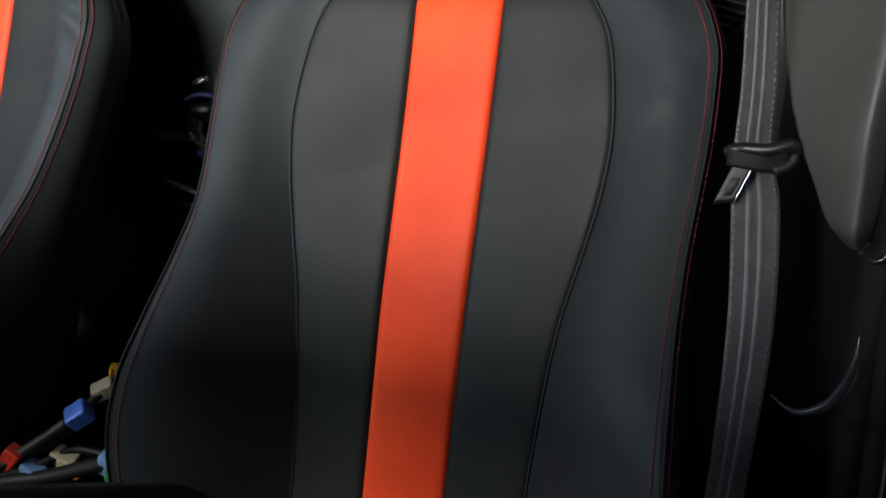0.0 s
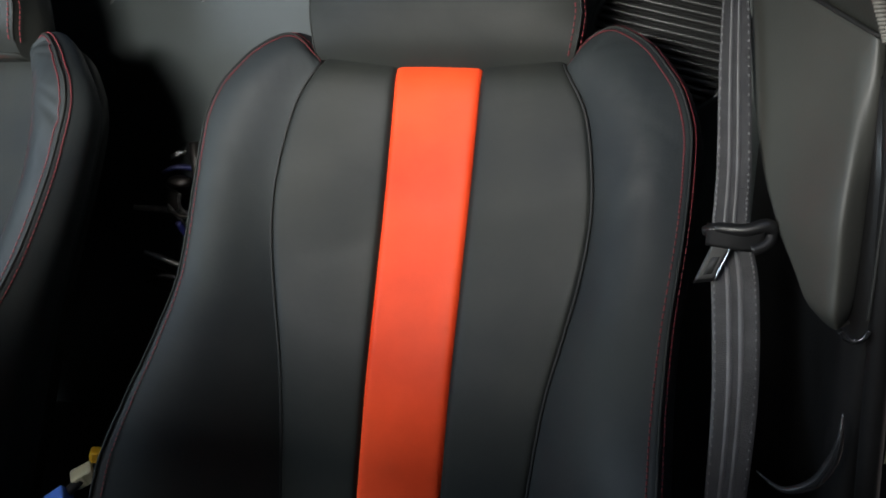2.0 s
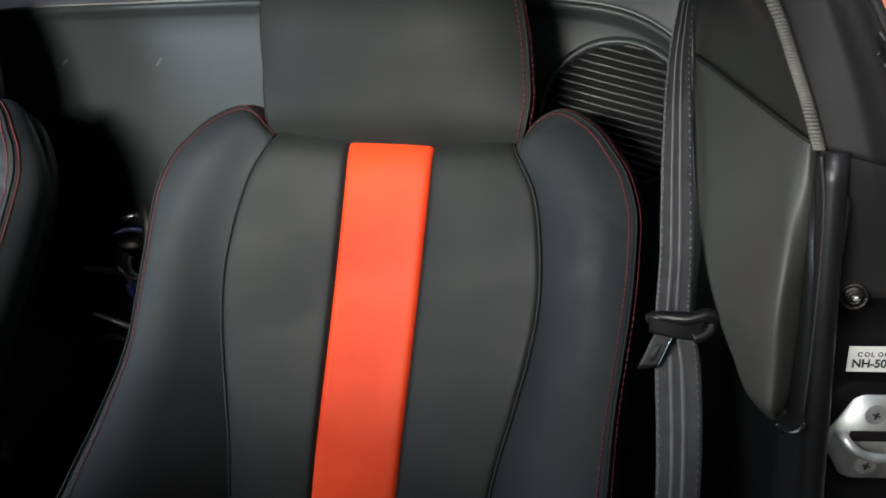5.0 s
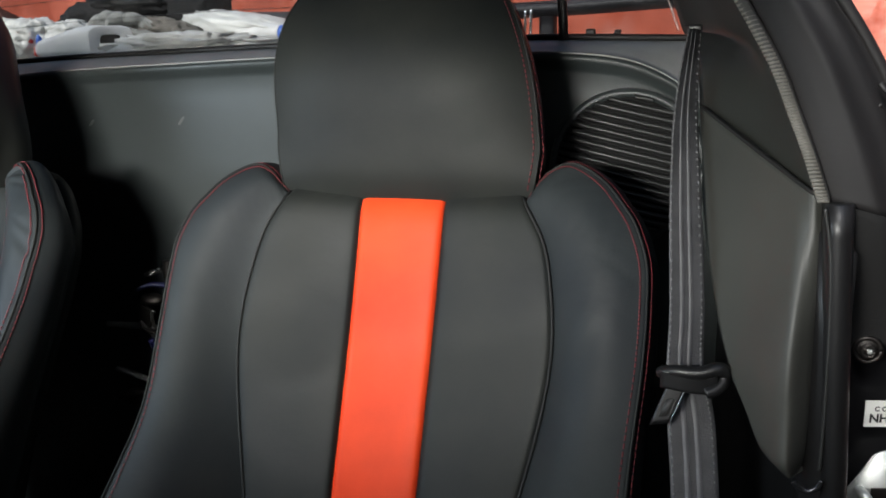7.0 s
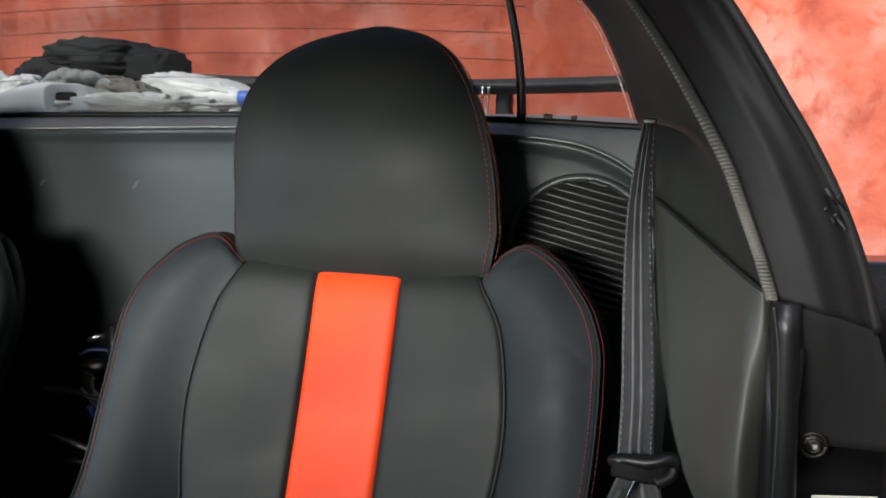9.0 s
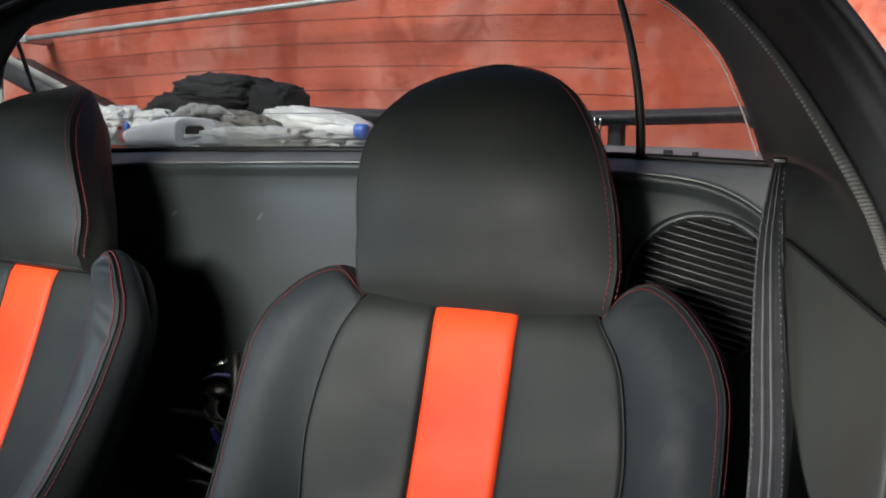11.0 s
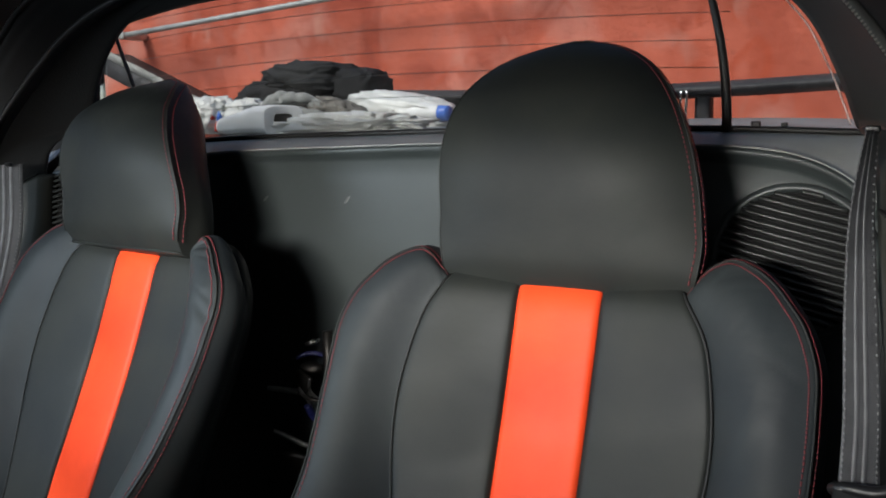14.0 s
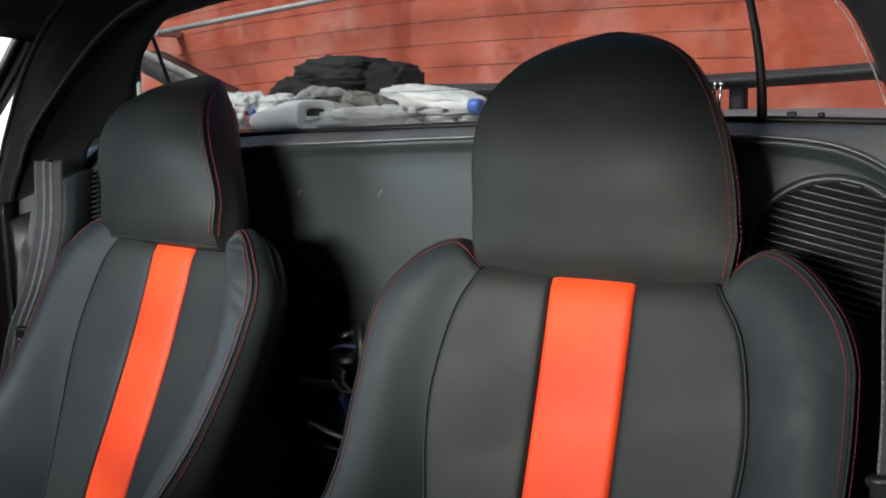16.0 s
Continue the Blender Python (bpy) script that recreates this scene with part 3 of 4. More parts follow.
PAD_R = ((0.0457, 0.672, 0.6963), (0.0512, 0.674, 0.7137), (0.0526, 0.676, 0.7537), (0.0521, 0.678, 0.8024), (0.0515, 0.68, 0.8499), (0.0497, 0.682, 0.8915), (0.0458, 0.685, 0.9293))

# ---- rear window ----
window = thing("window_1", Matrix.Identity(4), "dusty rear window with heating wires and black rubber edge", "window", kind="structure")


def pane_y(x, z):
    return 1.125 + 0.05 * (z - 1.05) + 0.02 * ((x - MID) / 0.7) ** 2 * 0


SIDE_X = interp([(1.04, -0.075), (1.064, -0.083), (1.135, -0.11), (1.193, -0.142), (1.25, -0.2), (1.29, -0.3)])
TOP_Z = interp([(-1.44, 1.13), (-1.42, 1.17), (-1.404, 1.228), (-1.36, 1.257), (-1.267, 1.275), (-1.15, 1.288), (-0.9, 1.3), (-0.6, 1.3), (-0.3, 1.288), (-0.2, 1.262), (-0.142, 1.2), (-0.07, 1.1)])


def pane_fn(u, w):
    x = -1.44 + 1.37 * u
    z0 = BACK_Z(x) - 0.012
    z = z0 + (TOP_Z(x) + 0.02 - z0) * w
    return Vector((x, pane_y(x, z), z))


pane = part("pane", slab(pane_fn, 40, 10, (0, 0.004, 0)), GLASS, window, "dusty tinted glass")
pane.visible_shadow = False
part("rubber_seal", tube(lambda s: Vector((-1.45 + 1.39 * s, 1.118, BACK_Z(-1.45 + 1.39 * s) - 0.001)), 0.0045, 60, 8), RUBBER, window)
for k in range(6):
    z = 1.102 + 0.036 * k
    part("heating_wire", tube(lambda s: Vector((-1.33 + 1.09 * s, pane_y(0, z) - 0.003, z + 0.012 * (1 - (2 * s - 1) ** 2) - 0.014 * (1 - s) ** 3)), 0.00055, 40, 5), RUBBER, window)
part("post", slab(lambda u, w: Vector((-0.236 - 0.05 * w * w + 0.008 * (u - 0.5) * (1.5 - 0.5 * w), 1.106 + 0.012 * w, 1.048 + 0.25 * w)), 2, 10, (0, 0.008, 0)), RUBBER, window, "thin black strip")
part("post", slab(lambda u, w: Vector((-1.285 - 0.1 * w + 0.003 * (u - 0.5), 1.106 + 0.012 * w, 1.048 + 0.22 * w)), 2, 10, (0, 0.008, 0)), RUBBER, window, "thin black strip")
edge_in = curve_at([(x - 0.006, 1.112, z) for x, y, z in IN_PTS[3:]])
part("edge_gleam", tube(lambda s: edge_in(s), 0.0011, 40, 6), EDGE_GLEAM, window, "edge of the glass, its gleam put into the pale colour")
part("clip", box((0.012, 0.008, 0.008), (-0.2, 1.11, 1.064), 0.002), RUBBER, window)
part("clip", box((0.008, 0.008, 0.006), (-0.165, 1.11, 1.063), 0.002), RUBBER, window)

# ---- pillar trim, same shape on both sides, the far one darkened for shade ----
def pillar(flip):
    F = (lambda v: Vector((2 * FAR - v[0], v[1] + 0.26 * min(1, max(0, (1.1 - v[1]) / 0.42)), v[2]))) if flip else (lambda v: Vector(v))
    zc, ic, oc, pl, pr = curve_at(ZIP_PTS), curve_at(IN_PTS), curve_at(OUT_PTS), curve_at(PAD_L), curve_at(PAD_R)
    post = thing("pillar_trim", Matrix.Identity(4), "grey vinyl door pillar trim with ribbed edging and a padded side bolster", "pillar trim", "pillar trims")

    def upper(u, w):
        p = zc(w).lerp(ic(w), u)
        return F(p + Vector((0.018, 0.02, 0.012)) * math.sin(math.pi * u) * (1 - 0.3 * w) * smooth(-0.05, 0.25, w))
    # far trim, edging and ribs are black: shade put into their colour
    part("upper_trim", slab(upper, 20, 48, (0.004, 0.01, 0.004)), LINING_AND_SHADE if flip else PILLAR_VINYL, post)
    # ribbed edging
    part("edging", tube(lambda s: F(zc(0.005 + s * 0.99) + Vector((-0.005, -0.001, 0))), 0.0055, 70, 8), RUBBER if flip else ZIP, post, "ribbed edging, pale on the near pillar, blackened for shade on the far")
    ribs = bmesh.new()
    for k in range(125):
        s = (k + 0.5) / 125 * 0.97 + 0.01
        p = zc(s) + Vector((-0.0055, -0.0045, -0.0005))
        d = (zc(s + 0.01) - zc(s - 0.01)).normalized()
        a = math.degrees(math.atan2(d.x, d.z))
        box((0.0085, 0.005, 0.0022), p, 0, ribs, (0, a + 18, 0))
    if flip:
        for v in ribs.verts:
            v.co = F(v.co)
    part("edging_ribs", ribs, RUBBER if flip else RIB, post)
    # rubber beyond the edging with two ridges
    def rubber(u, w):
        p = zc(w).lerp(oc(w), u)
        return F(p + Vector((0, -0.016 * math.sin(math.pi * min(1, u * 1.15)) - 0.0022 * math.cos(u * 16) * smooth(0.2, 0.5, u), 0.004 * math.sin(math.pi * u))))
    part("weather_strip", slab(rubber, 28, 40, (0.004, 0.03, 0)), STRIP_RUBBER, post, "dark rubber weather strip")
    def under(u, w):
        a, b = Vector(rubber(u, 0)), F((0.068 + 0.1 * u, 0.701, 0.8))
        k = smooth(0, 1, w)
        return Vector((a.x + (b.x - a.x) * w, a.y + (b.y - a.y) * k, a.z + (b.z - a.z) * w))
    part("strip_end", slab(under, 20, 14, (0.002, 0.02, 0)), LINING_AND_SHADE, post, "rubber fading into the jamb")
    for k in range(7):
        f = curve_at([F((0.084 + 0.01 * math.sin(k * 2.1) + 0.003 * j, 0.69 - 0.003 * math.sin(j + k), 1.016 - 0.005 * k - 0.004 * j)) for j in range(4)])
        part("torn_rubber", tube(lambda s: f(s), lambda s: 0.0026 - 0.0016 * s, 8, 6), RUBBER, post, "frayed torn rubber")
    part("outer_lip", tube(lambda s: F(oc(s) + Vector((0, 0.004, 0))), 0.005, 50, 8), RUBBER, post)
    # padded bolster
    def pad(u, w):
        p = pl(w).lerp(pr(w), u)
        ridge = max(0.68, 1 - (0.009 + 0.022 * w) / (pr(w) - pl(w)).length)
        q = (ridge - u) / ridge if u < ridge else (u - ridge) / (1 - ridge)
        k = 1 - (math.sqrt(q * q + 0.1) - 0.316) / 0.733
        bulge = k * (0.35 + 0.65 * smooth(0, 0.2, w)) * (0.12 + 0.88 * smooth(0, 0.42, 1 - w))
        return F(p + Vector((-0.006, -0.032, 0.0)) * bulge + Vector((0, 0.004, 0)) * smooth(0.965, 1, u))
    part("padded_bolster", slab(pad, 28, 40, (0.02, 0.03, 0)), PAD_VINYL, post, "worn grey padded vinyl bolster")
    # shiny lip round the pad's foot, upright strip beside it
    lip = curve_at(((0.0411, 0.653, 0.6976), (0.0459, 0.653, 0.6922), (0.0526, 0.653, 0.6901), (0.0597, 0.653, 0.6944), (0.0627, 0.653, 0.7011)))
    strip_lip = curve_at(((0.0607, 0.655, 0.7088), (0.0609, 0.655, 0.7496), (0.06, 0.655, 0.8025), (0.0583, 0.655, 0.8535), (0.055, 0.655, 0.8939), (0.0493, 0.655, 0.9254)))
    part("strip_edge", tube(lambda s: F(strip_lip(s)), 0.0014, 40, 8), DARK_VINYL, post, "rolled edge of the upright strip")
    part("pad_seam", tube(lambda s: pad(s, 1) + Vector((0, -0.001, 0.001)), 0.002, 40, 6), SEAM, post, "dark joint above the pad")
    part("foot_lip", tube(lambda s: F(lip(s)), 0.0026, 24, 10), GLOSS_PLASTIC, post, "shiny edge round the foot of the pad")
    def strip(u, w):
        a = math.pi * u
        return F(Vector((0.0600 + -0.0547 * 0.728 * (w - 1) - 0.0105 * math.cos(a), 0.666 - 0.014 * math.sin(a) ** 0.7, 0.2 + 0.728 * w)))
    part("upright_strip", slab(strip, 14, 30, (0, 0.02, 0)), PLASTIC, post)
    # dark lower quarter panel behind the belt, with a scooped edge
    def lower(u, w):
        y = 0.66 + 0.45 * u
        return F(Vector((0.055 - 0.09 * u, y, 0.15 + (0.74 + 0.16 * u) * w)))
    part("quarter_panel", slab(lower, 10, 10, (0.02, 0.0, 0)), PLASTIC, post)
    scoop = curve_at(((0.05, 0.64, 0.63), (0.05, 0.634, 0.61), (0.046, 0.632, 0.588), (0.034, 0.632, 0.564), (0.012, 0.64, 0.548), (-0.01, 0.66, 0.55)))
    part("scoop_edge", tube(lambda s: F(scoop(s)), lambda s: 0.0048 * math.sin(math.pi * s) ** 1.3 + 0.0006, 30, 14), GLOSS_PLASTIC, post, "glossy curved edge of the lower trim")
    return post


pillar(False)
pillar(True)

# ---- door jamb on the open side ----
jamb = tagged(part("door_jamb", slab(lambda u, w: Vector((0.062 + 0.12 * u - 0.02 * w * u, 0.705 + 0.03 * u, 0.15 + 0.8 * w)), 10, 14, (0, 0.06, 0)), PAINT), "black painted door jamb with bolt, label and striker", "door jamb", kind="structure")

bolt = thing("bolt", pose(0.094, 0.70, 0.801), "dark round bolt head in the door jamb", "bolt")
part("washer", grid(lambda u, w: Vector((0.0105 * w * math.cos(u * math.tau), -0.003 - 0.004 * (1 - w), 0.0105 * w * math.sin(u * math.tau))) if w > 0 else Vector((0.0001 * math.cos(u * math.tau), -0.007, 0.0001 * math.sin(u * math.tau))), 24, 4, closed=True), DARK_STEEL, bolt)
part("rim", tube(lambda q: Vector((0.0102 * math.cos(q * math.tau), -0.0035, 0.0102 * math.sin(q * math.tau))), 0.002, 28, 6), DARK_STEEL, bolt)
part("socket", tube(lambda q: Vector((0.005 * math.cos(q * math.tau), -0.007, 0.005 * math.sin(q * math.tau))), 0.0016, 20, 6), DARK_STEEL, bolt)
part("stud", box((0.004, 0.004, 0.004), (0.001, -0.008, 0), 0.0012), METAL, bolt)


def plate_outline(points, thick, bevel=0.002):
    bm = bmesh.new()
    vs = [bm.verts.new((x, 0, z)) for x, z in points]
    f = bm.faces.new(vs)
    ex = bmesh.ops.extrude_face_region(bm, geom=[f])
    bmesh.ops.translate(bm, vec=(0, -thick, 0), verts=[e for e in ex["geom"] if isinstance(e, bmesh.types.BMVert)])
    if bevel:
        bmesh.ops.bevel(bm, geom=bm.edges[:], offset=bevel, segments=2, affect="EDGES")
    return bm


def text(body, size, at, mat, parent, name):
    """Lettering as a flat mesh facing the front of the car."""
    c = bpy.data.curves.new("lettering", "FONT")
    c.body, c.size, c.extrude, c.offset = body, size, 0.0001, size * 0.03
    tmp = new("lettering", c)
    bpy.context.view_layer.update()
    me = bpy.data.meshes.new_from_object(tmp.evaluated_get(bpy.context.evaluated_depsgraph_get()))
    bpy.data.objects.remove(tmp)
    me.materials.append(mat)
    ob = new(name, me)
    ob.parent = parent
    ob.matrix_local = pose(*at, 90)
    return ob


label = thing("paint_label", pose(0.097, 0.7035, 0.7305, 0, 0, 14), "white paint colour label with black lettering on the jamb", "label")
part("plate", slab(lambda u, w: Vector((0.056 * u, -0.002, 0.0235 * w)), 2, 2, (0, 0.001, 0)), LABEL_WHITE, label, smooth=False)
for i, ch in enumerate("COLOR"):
    text(ch, 0.0058, (0.0075 + 0.0057 * i, -0.0026, 0.0145), INK, label, "letter")
text("NH-503P", 0.0105, (0.0035, -0.0026, 0.0045), INK, label, "lettering")

striker = thing("door_striker", pose(0.086, 0.7035, 0.625, 0, 0, 14), "zinc-plated door striker with two cross-head screws", "striker")
part("plate", plate_outline(((0.0, 0.042), (0.012, 0.06), (0.022, 0.078), (0.03, 0.082), (0.075, 0.082), (0.08, 0.07), (0.08, 0.02), (0.07, 0.0), (0.03, 0.0), (0.018, 0.004), (0.008, 0.022), (0.001, 0.032)), 0.004, 0.0012), METAL, striker)
loop = curve_at(((0.012, -0.003, 0.046), (0.013, -0.014, 0.046), (0.018, -0.02, 0.04), (0.028, -0.022, 0.034), (0.045, -0.022, 0.031), (0.075, -0.02, 0.031)))
part("loop", tube(lambda s: loop(s), 0.0045, 30, 10), METAL, striker, "polished steel loop")
part("slot", box((0.04, 0.002, 0.010), (0.042, -0.0045, 0.043), 0.0008), DARK_STEEL, striker)
for sx, sz in ((0.042, 0.064), (0.040, 0.014)):
    scr = part("screw", grid(lambda u, w: Vector((sx + 0.0095 * w * math.cos(u * math.tau), -0.0045 - 0.0015 * (1 - w), sz + 0.0095 * w * math.sin(u * math.tau))) if w > 0 else Vector((sx + 0.0001 * math.cos(u * math.tau), -0.006, sz + 0.0001 * math.sin(u * math.tau))), 24, 4, closed=True), DARK_STEEL if sz > 1 else METAL, striker)
    cross = box((0.007, 0.001, 0.0016), (sx, -0.0063, sz), 0, turn=(0, 20, 0))
    box((0.0016, 0.001, 0.007), (sx, -0.0064, sz), 0, cross, (0, 20, 0))
    part("cross_slot", cross, INK, scr)
part("lower_label", slab(lambda u, w: Vector((0.014 + 0.05 * u, -0.002, -0.075 + 0.02 * w)), 2, 2, (0, 0.001, 0)), CREAM, tagged(thing("small_label", pose(0.086, 0.7035, 0.625, 0, 0, 14), "yellowed paper label low on the jamb", "label")), smooth=False)

# ---- seat belts ----
BELT_PTS = ((-0.060, 0.885, 1.062), (-0.064, 0.85, 0.986), (-0.0595, 0.81, 0.906), (-0.052, 0.762, 0.81), (-0.050, 0.735, 0.75), (-0.0415, 0.72, 0.70), (-0.0335, 0.695, 0.605), (-0.034, 0.67, 0.5), (-0.04, 0.66, 0.36))
FAR_BELT = ((-1.46, 0.93, 1.009), (-1.464, 0.93, 0.993), (-1.468, 0.92, 0.888), (-1.505, 0.91, 0.778), (-1.562, 0.9, 0.674), (-1.612, 0.9, 0.554), (-1.6620000000000001, 0.9, 0.37400000000000005))
FAR_LATCH = Vector((-1.562, 0.9, 0.674))
BELT_W = interp([(0, 0.011), (0.12, 0.021), (0.25, 0.028), (0.4, 0.031), (0.5, 0.033), (0.6, 0.041), (0.75, 0.041), (1.0, 0.034)])


def belt(flip):
    F = (lambda v: Vector((2 * FAR - v[0], v[1] + 0.09, v[2]))) if flip else (lambda v: Vector(v))
    b = thing("seat_belt", Matrix.Identity(4), "grey webbing seat belt with pale stripes and a black latch plate", "seat belt", "seat belts")
    bc = curve_at(FAR_BELT if flip else BELT_PTS)

    def web(u, w, off=0.0):
        k = u - 0.5
        if flip:
            return bc(w) + Vector((0.028, 0.038, 0)) * k + Vector((0.6, -0.8, 0)) * off
        half = BELT_W(w)
        deep = math.sqrt(max(0, 0.047 ** 2 - half * half))
        p = bc(w) + Vector((half * k, deep * k * 0.8, 0))
        return F(p + Vector((0, -off + 0.0008 * math.sin(40 * w + 3 * k), 0)))
    part("webbing", slab(web, 10, 70, (0, 0.0013, 0)), BELT, b)
    for a, c in ((0.3, 0.42), (0.55, 0.67)):
        part("pale_stripe", slab(lambda u, w: web(a + (c - a) * u, w, 0.0009), 2, 70, (0, 0.0005, 0)), BELT_LIGHT, b, "pale woven stripe")
    for k0 in (0.06, 0.92):
        row = bmesh.new()
        for k in range(95):
            p = web(k0, (k + 0.5) / 95, 0.0006)
            box((0.0015, 0.0008, 0.0026), p, 0, row)
        part("edge_weave", row, BELT_LIGHT, b)
    UP = Vector((0.002, 0, 0.012))
    if flip:
        F = lambda v: FAR_LATCH + Vector((-0.045 - v[0], v[1] - 0.715, v[2] - 0.75))
    bar = curve_at(((-0.074, 0.722, 0.742), (-0.062, 0.714, 0.748), (-0.04, 0.711, 0.749), (-0.022, 0.714, 0.754), (-0.0165, 0.718, 0.746), (-0.022, 0.713, 0.736), (-0.033, 0.709, 0.731)))
    latch = part("latch_plate", tube(lambda s: F(UP + bar(s)), lambda s: 0.0052 + 0.001 * math.sin(3 * s), 30, 10), PLASTIC, b, "black plastic latch plate")
    part("latch_bar", slab(lambda u, w: F(UP + Vector((-0.073 + 0.05 * u, 0.7115 - 0.004 * math.sin(math.pi * u), 0.732 + 0.018 * w - 0.003 * u))), 10, 6, (0, 0.012, 0)), PLASTIC, latch)

    def tongue(u, w):
        return F(UP + Vector((-0.066 + 0.018 * u - 0.015 * w, 0.712 - 0.006 * w, 0.736 - 0.04 * w + 0.004 * u)))
    part("tongue", slab(tongue, 6, 8, (0, 0.003, 0)), PLASTIC, latch, "black coated steel tongue")
    part("tongue_slot", slab(lambda u, w: tongue(0.3 + 0.4 * u, 0.4 + 0.4 * w) + Vector((0, -0.001, 0)), 2, 2, (0, 0.001, 0)), INK, latch)
    part("tongue_edge", tube(lambda s: tongue(1.0, 0.1 + 0.9 * s) + Vector((0.0, -0.0015, 0)), 0.0009, 8, 6), CHROME, latch, "bright steel edge")
    part("guide", box((0.014, 0.008, 0.007), (FAR_BELT[0] if flip else (-0.06, 0.893, 1.063)), 0.002), PLASTIC, b)
    return b


belt(False)
belt(True)

# ---- roof and plain closing walls of the cabin, some unseen and set to block light ----
def roof_fn(u, w):
    x = -1.62 + 1.58 * u
    k = (2 * u - 1)
    return Vector((x, -0.1 + 1.25 * w, 1.345 - (0.1 if k < 0 else 0.06) * k ** 4 - 0.02 * smooth(0.85, 1, w)))


tagged(part("ceiling", slab(roof_fn, 24, 14, (0, 0, 0.03)), LINING_AND_SHADE), "black roof lining over the seats", "ceiling", kind="structure")


def header_fn(u, w):
    x = -1.47 + 1.43 * u
    z0 = TOP_Z(x)
    return Vector((x, 1.10, z0 + (1.37 - z0) * w))


tagged(part("trim_rear", slab(header_fn, 50, 4, (0, 0.02, 0)), LINING_AND_SHADE), "black trim above the rear window", "trim", kind="structure")
tagged(part("wall_left", slab(lambda u, w: Vector((-1.66, -0.9 + 2.2 * u, 0.15 + 0.75 * w)), 4, 4, (-0.05, 0, 0)), DARK_VINYL), "dark inner face of the closed far door", "door panel", kind="structure")
# unseen panel added in the window opening, keeps light off the far pillar
tagged(part("wall_left_blocker", slab(lambda u, w: Vector((-1.665 + 0.05 * w, 0.3 + 0.57 * u, 0.9 + 0.42 * w)), 4, 4, (-0.04, 0, 0)), DARK_VINYL), "unseen dark panel added above the far door to shade the pillar", "door panel", kind="structure")
# out of view; its top is set high to shade the lower seats
tagged(part("wall_front", slab(lambda u, w: Vector((-1.62 + 1.86 * u, -0.26 - 0.1 * w, 0.15 + 0.91 * w)), 4, 4, (0, -0.05, 0)), PLASTIC), "unseen black dashboard face, raised to shade the lower seats", "dashboard", kind="structure")
tagged(part("rear_side", slab(lambda u, w: Vector((-1.62 + 0.16 * u, 1.13, 0.2 + 1.13 * w)), 2, 4, (0, 0.03, 0)), LINING_AND_SHADE), "black rear corner trim of the cabin", "trim", kind="structure")
# unseen header, added low so that the headrest tops stay dark
tagged(part("trim_header_shade", slab(lambda u, w: Vector((-1.62 + 1.88 * u, -0.1 - 0.2 * w, 1.345 - 0.182 * w - 0.05 * (2 * u - 1) ** 4 * (1 - w))), 12, 6, (0, -0.03, 0.03)), LINING_AND_SHADE), "unseen black windscreen header, lowered to shade the headrest tops", "trim", kind="structure")
door_frame = thing("door_window_frame", Matrix.Identity(4), "pale painted metal frame of the far door window", "window frame")


def frame_face(u, w):
    a, b = Vector((-1.63, 1.0282, 1.2503)).lerp(Vector((-1.63, 0.9373, 1.1175)), w), Vector((-1.63, 1.0844, 1.2556)).lerp(Vector((-1.63, 0.9078, 1.0361)), w)
    return a.lerp(b, u) + Vector((0.012 * abs(math.sin(u * math.tau)), 0, 0))


part("face", slab(frame_face, 24, 12, (-0.02, 0, 0)), GREY_PAINT, door_frame)
frame_bar = curve_at(((-1.63, 1.0162, 1.2518), (-1.63, 0.9895, 1.2113), (-1.63, 0.9634, 1.1715), (-1.63, 0.9476, 1.1474)))
part("run_channel", tube(lambda s: frame_bar(s), 0.011, 16, 8), RUBBER, door_frame, "black rubber window channel")

# ---- rear deck and what lies on it ----
def deck_fn(u, w):
    x = -1.56 + 1.65 * u
    k = 2 * u - 1
    return Vector((x, 1.13 + 0.88 * w, 1.042 + 0.026 * w - 0.03 * k ** 6 - 0.012 * w ** 8))


tagged(part("rear_deck", slab(deck_fn, 24, 20, (0, 0, -0.25)), GREY_PAINT), "dusty grey boot lid behind the rear window", "boot lid", kind="structure")


def deck_z(x, y):
    w = (y - 1.13) / 0.88
    k = 2 * (x + 1.56) / 1.65 - 1
    return 1.042 + 0.026 * w - 0.03 * k ** 6 - 0.012 * w ** 8


spoiler = thing("rear_spoiler", Matrix.Identity(4), "dusty black rear spoiler wing on short legs", "spoiler")


def wing(u, w):
    x = MID + (2 * u - 1) * 0.68
    k = abs(2 * u - 1)
    a = w * math.tau
    drop = 0.085 * smooth(0.86, 1, k)
    return Vector((x, 1.93 + 0.055 * math.cos(a), 1.138 - 0.018 * (1 - k * k) - drop + (0.018 + 0.004 * math.cos(a)) * math.sin(a)))


bm = grid(wing, 60, 16)
part("wing", bm, DUST_AND_SHADE, spoiler)
for sx in (-0.425, 2 * MID + 0.425):
    part("leg", box((0.036, 0.05, 0.1), (sx, 1.935, 1.09), 0.012), DUST_AND_SHADE, spoiler)
strut = thing("chrome_rods", Matrix.Identity(4), "two short bright metal rods under the spoiler", "rod")
for dx in (0, 0.013):
    part("rod", tube(lambda s: Vector((-0.468 + dx + 0.003 * s, 1.88, 1.05 + 0.075 * s)), 0.0035, 6, 8), CHROME, strut)


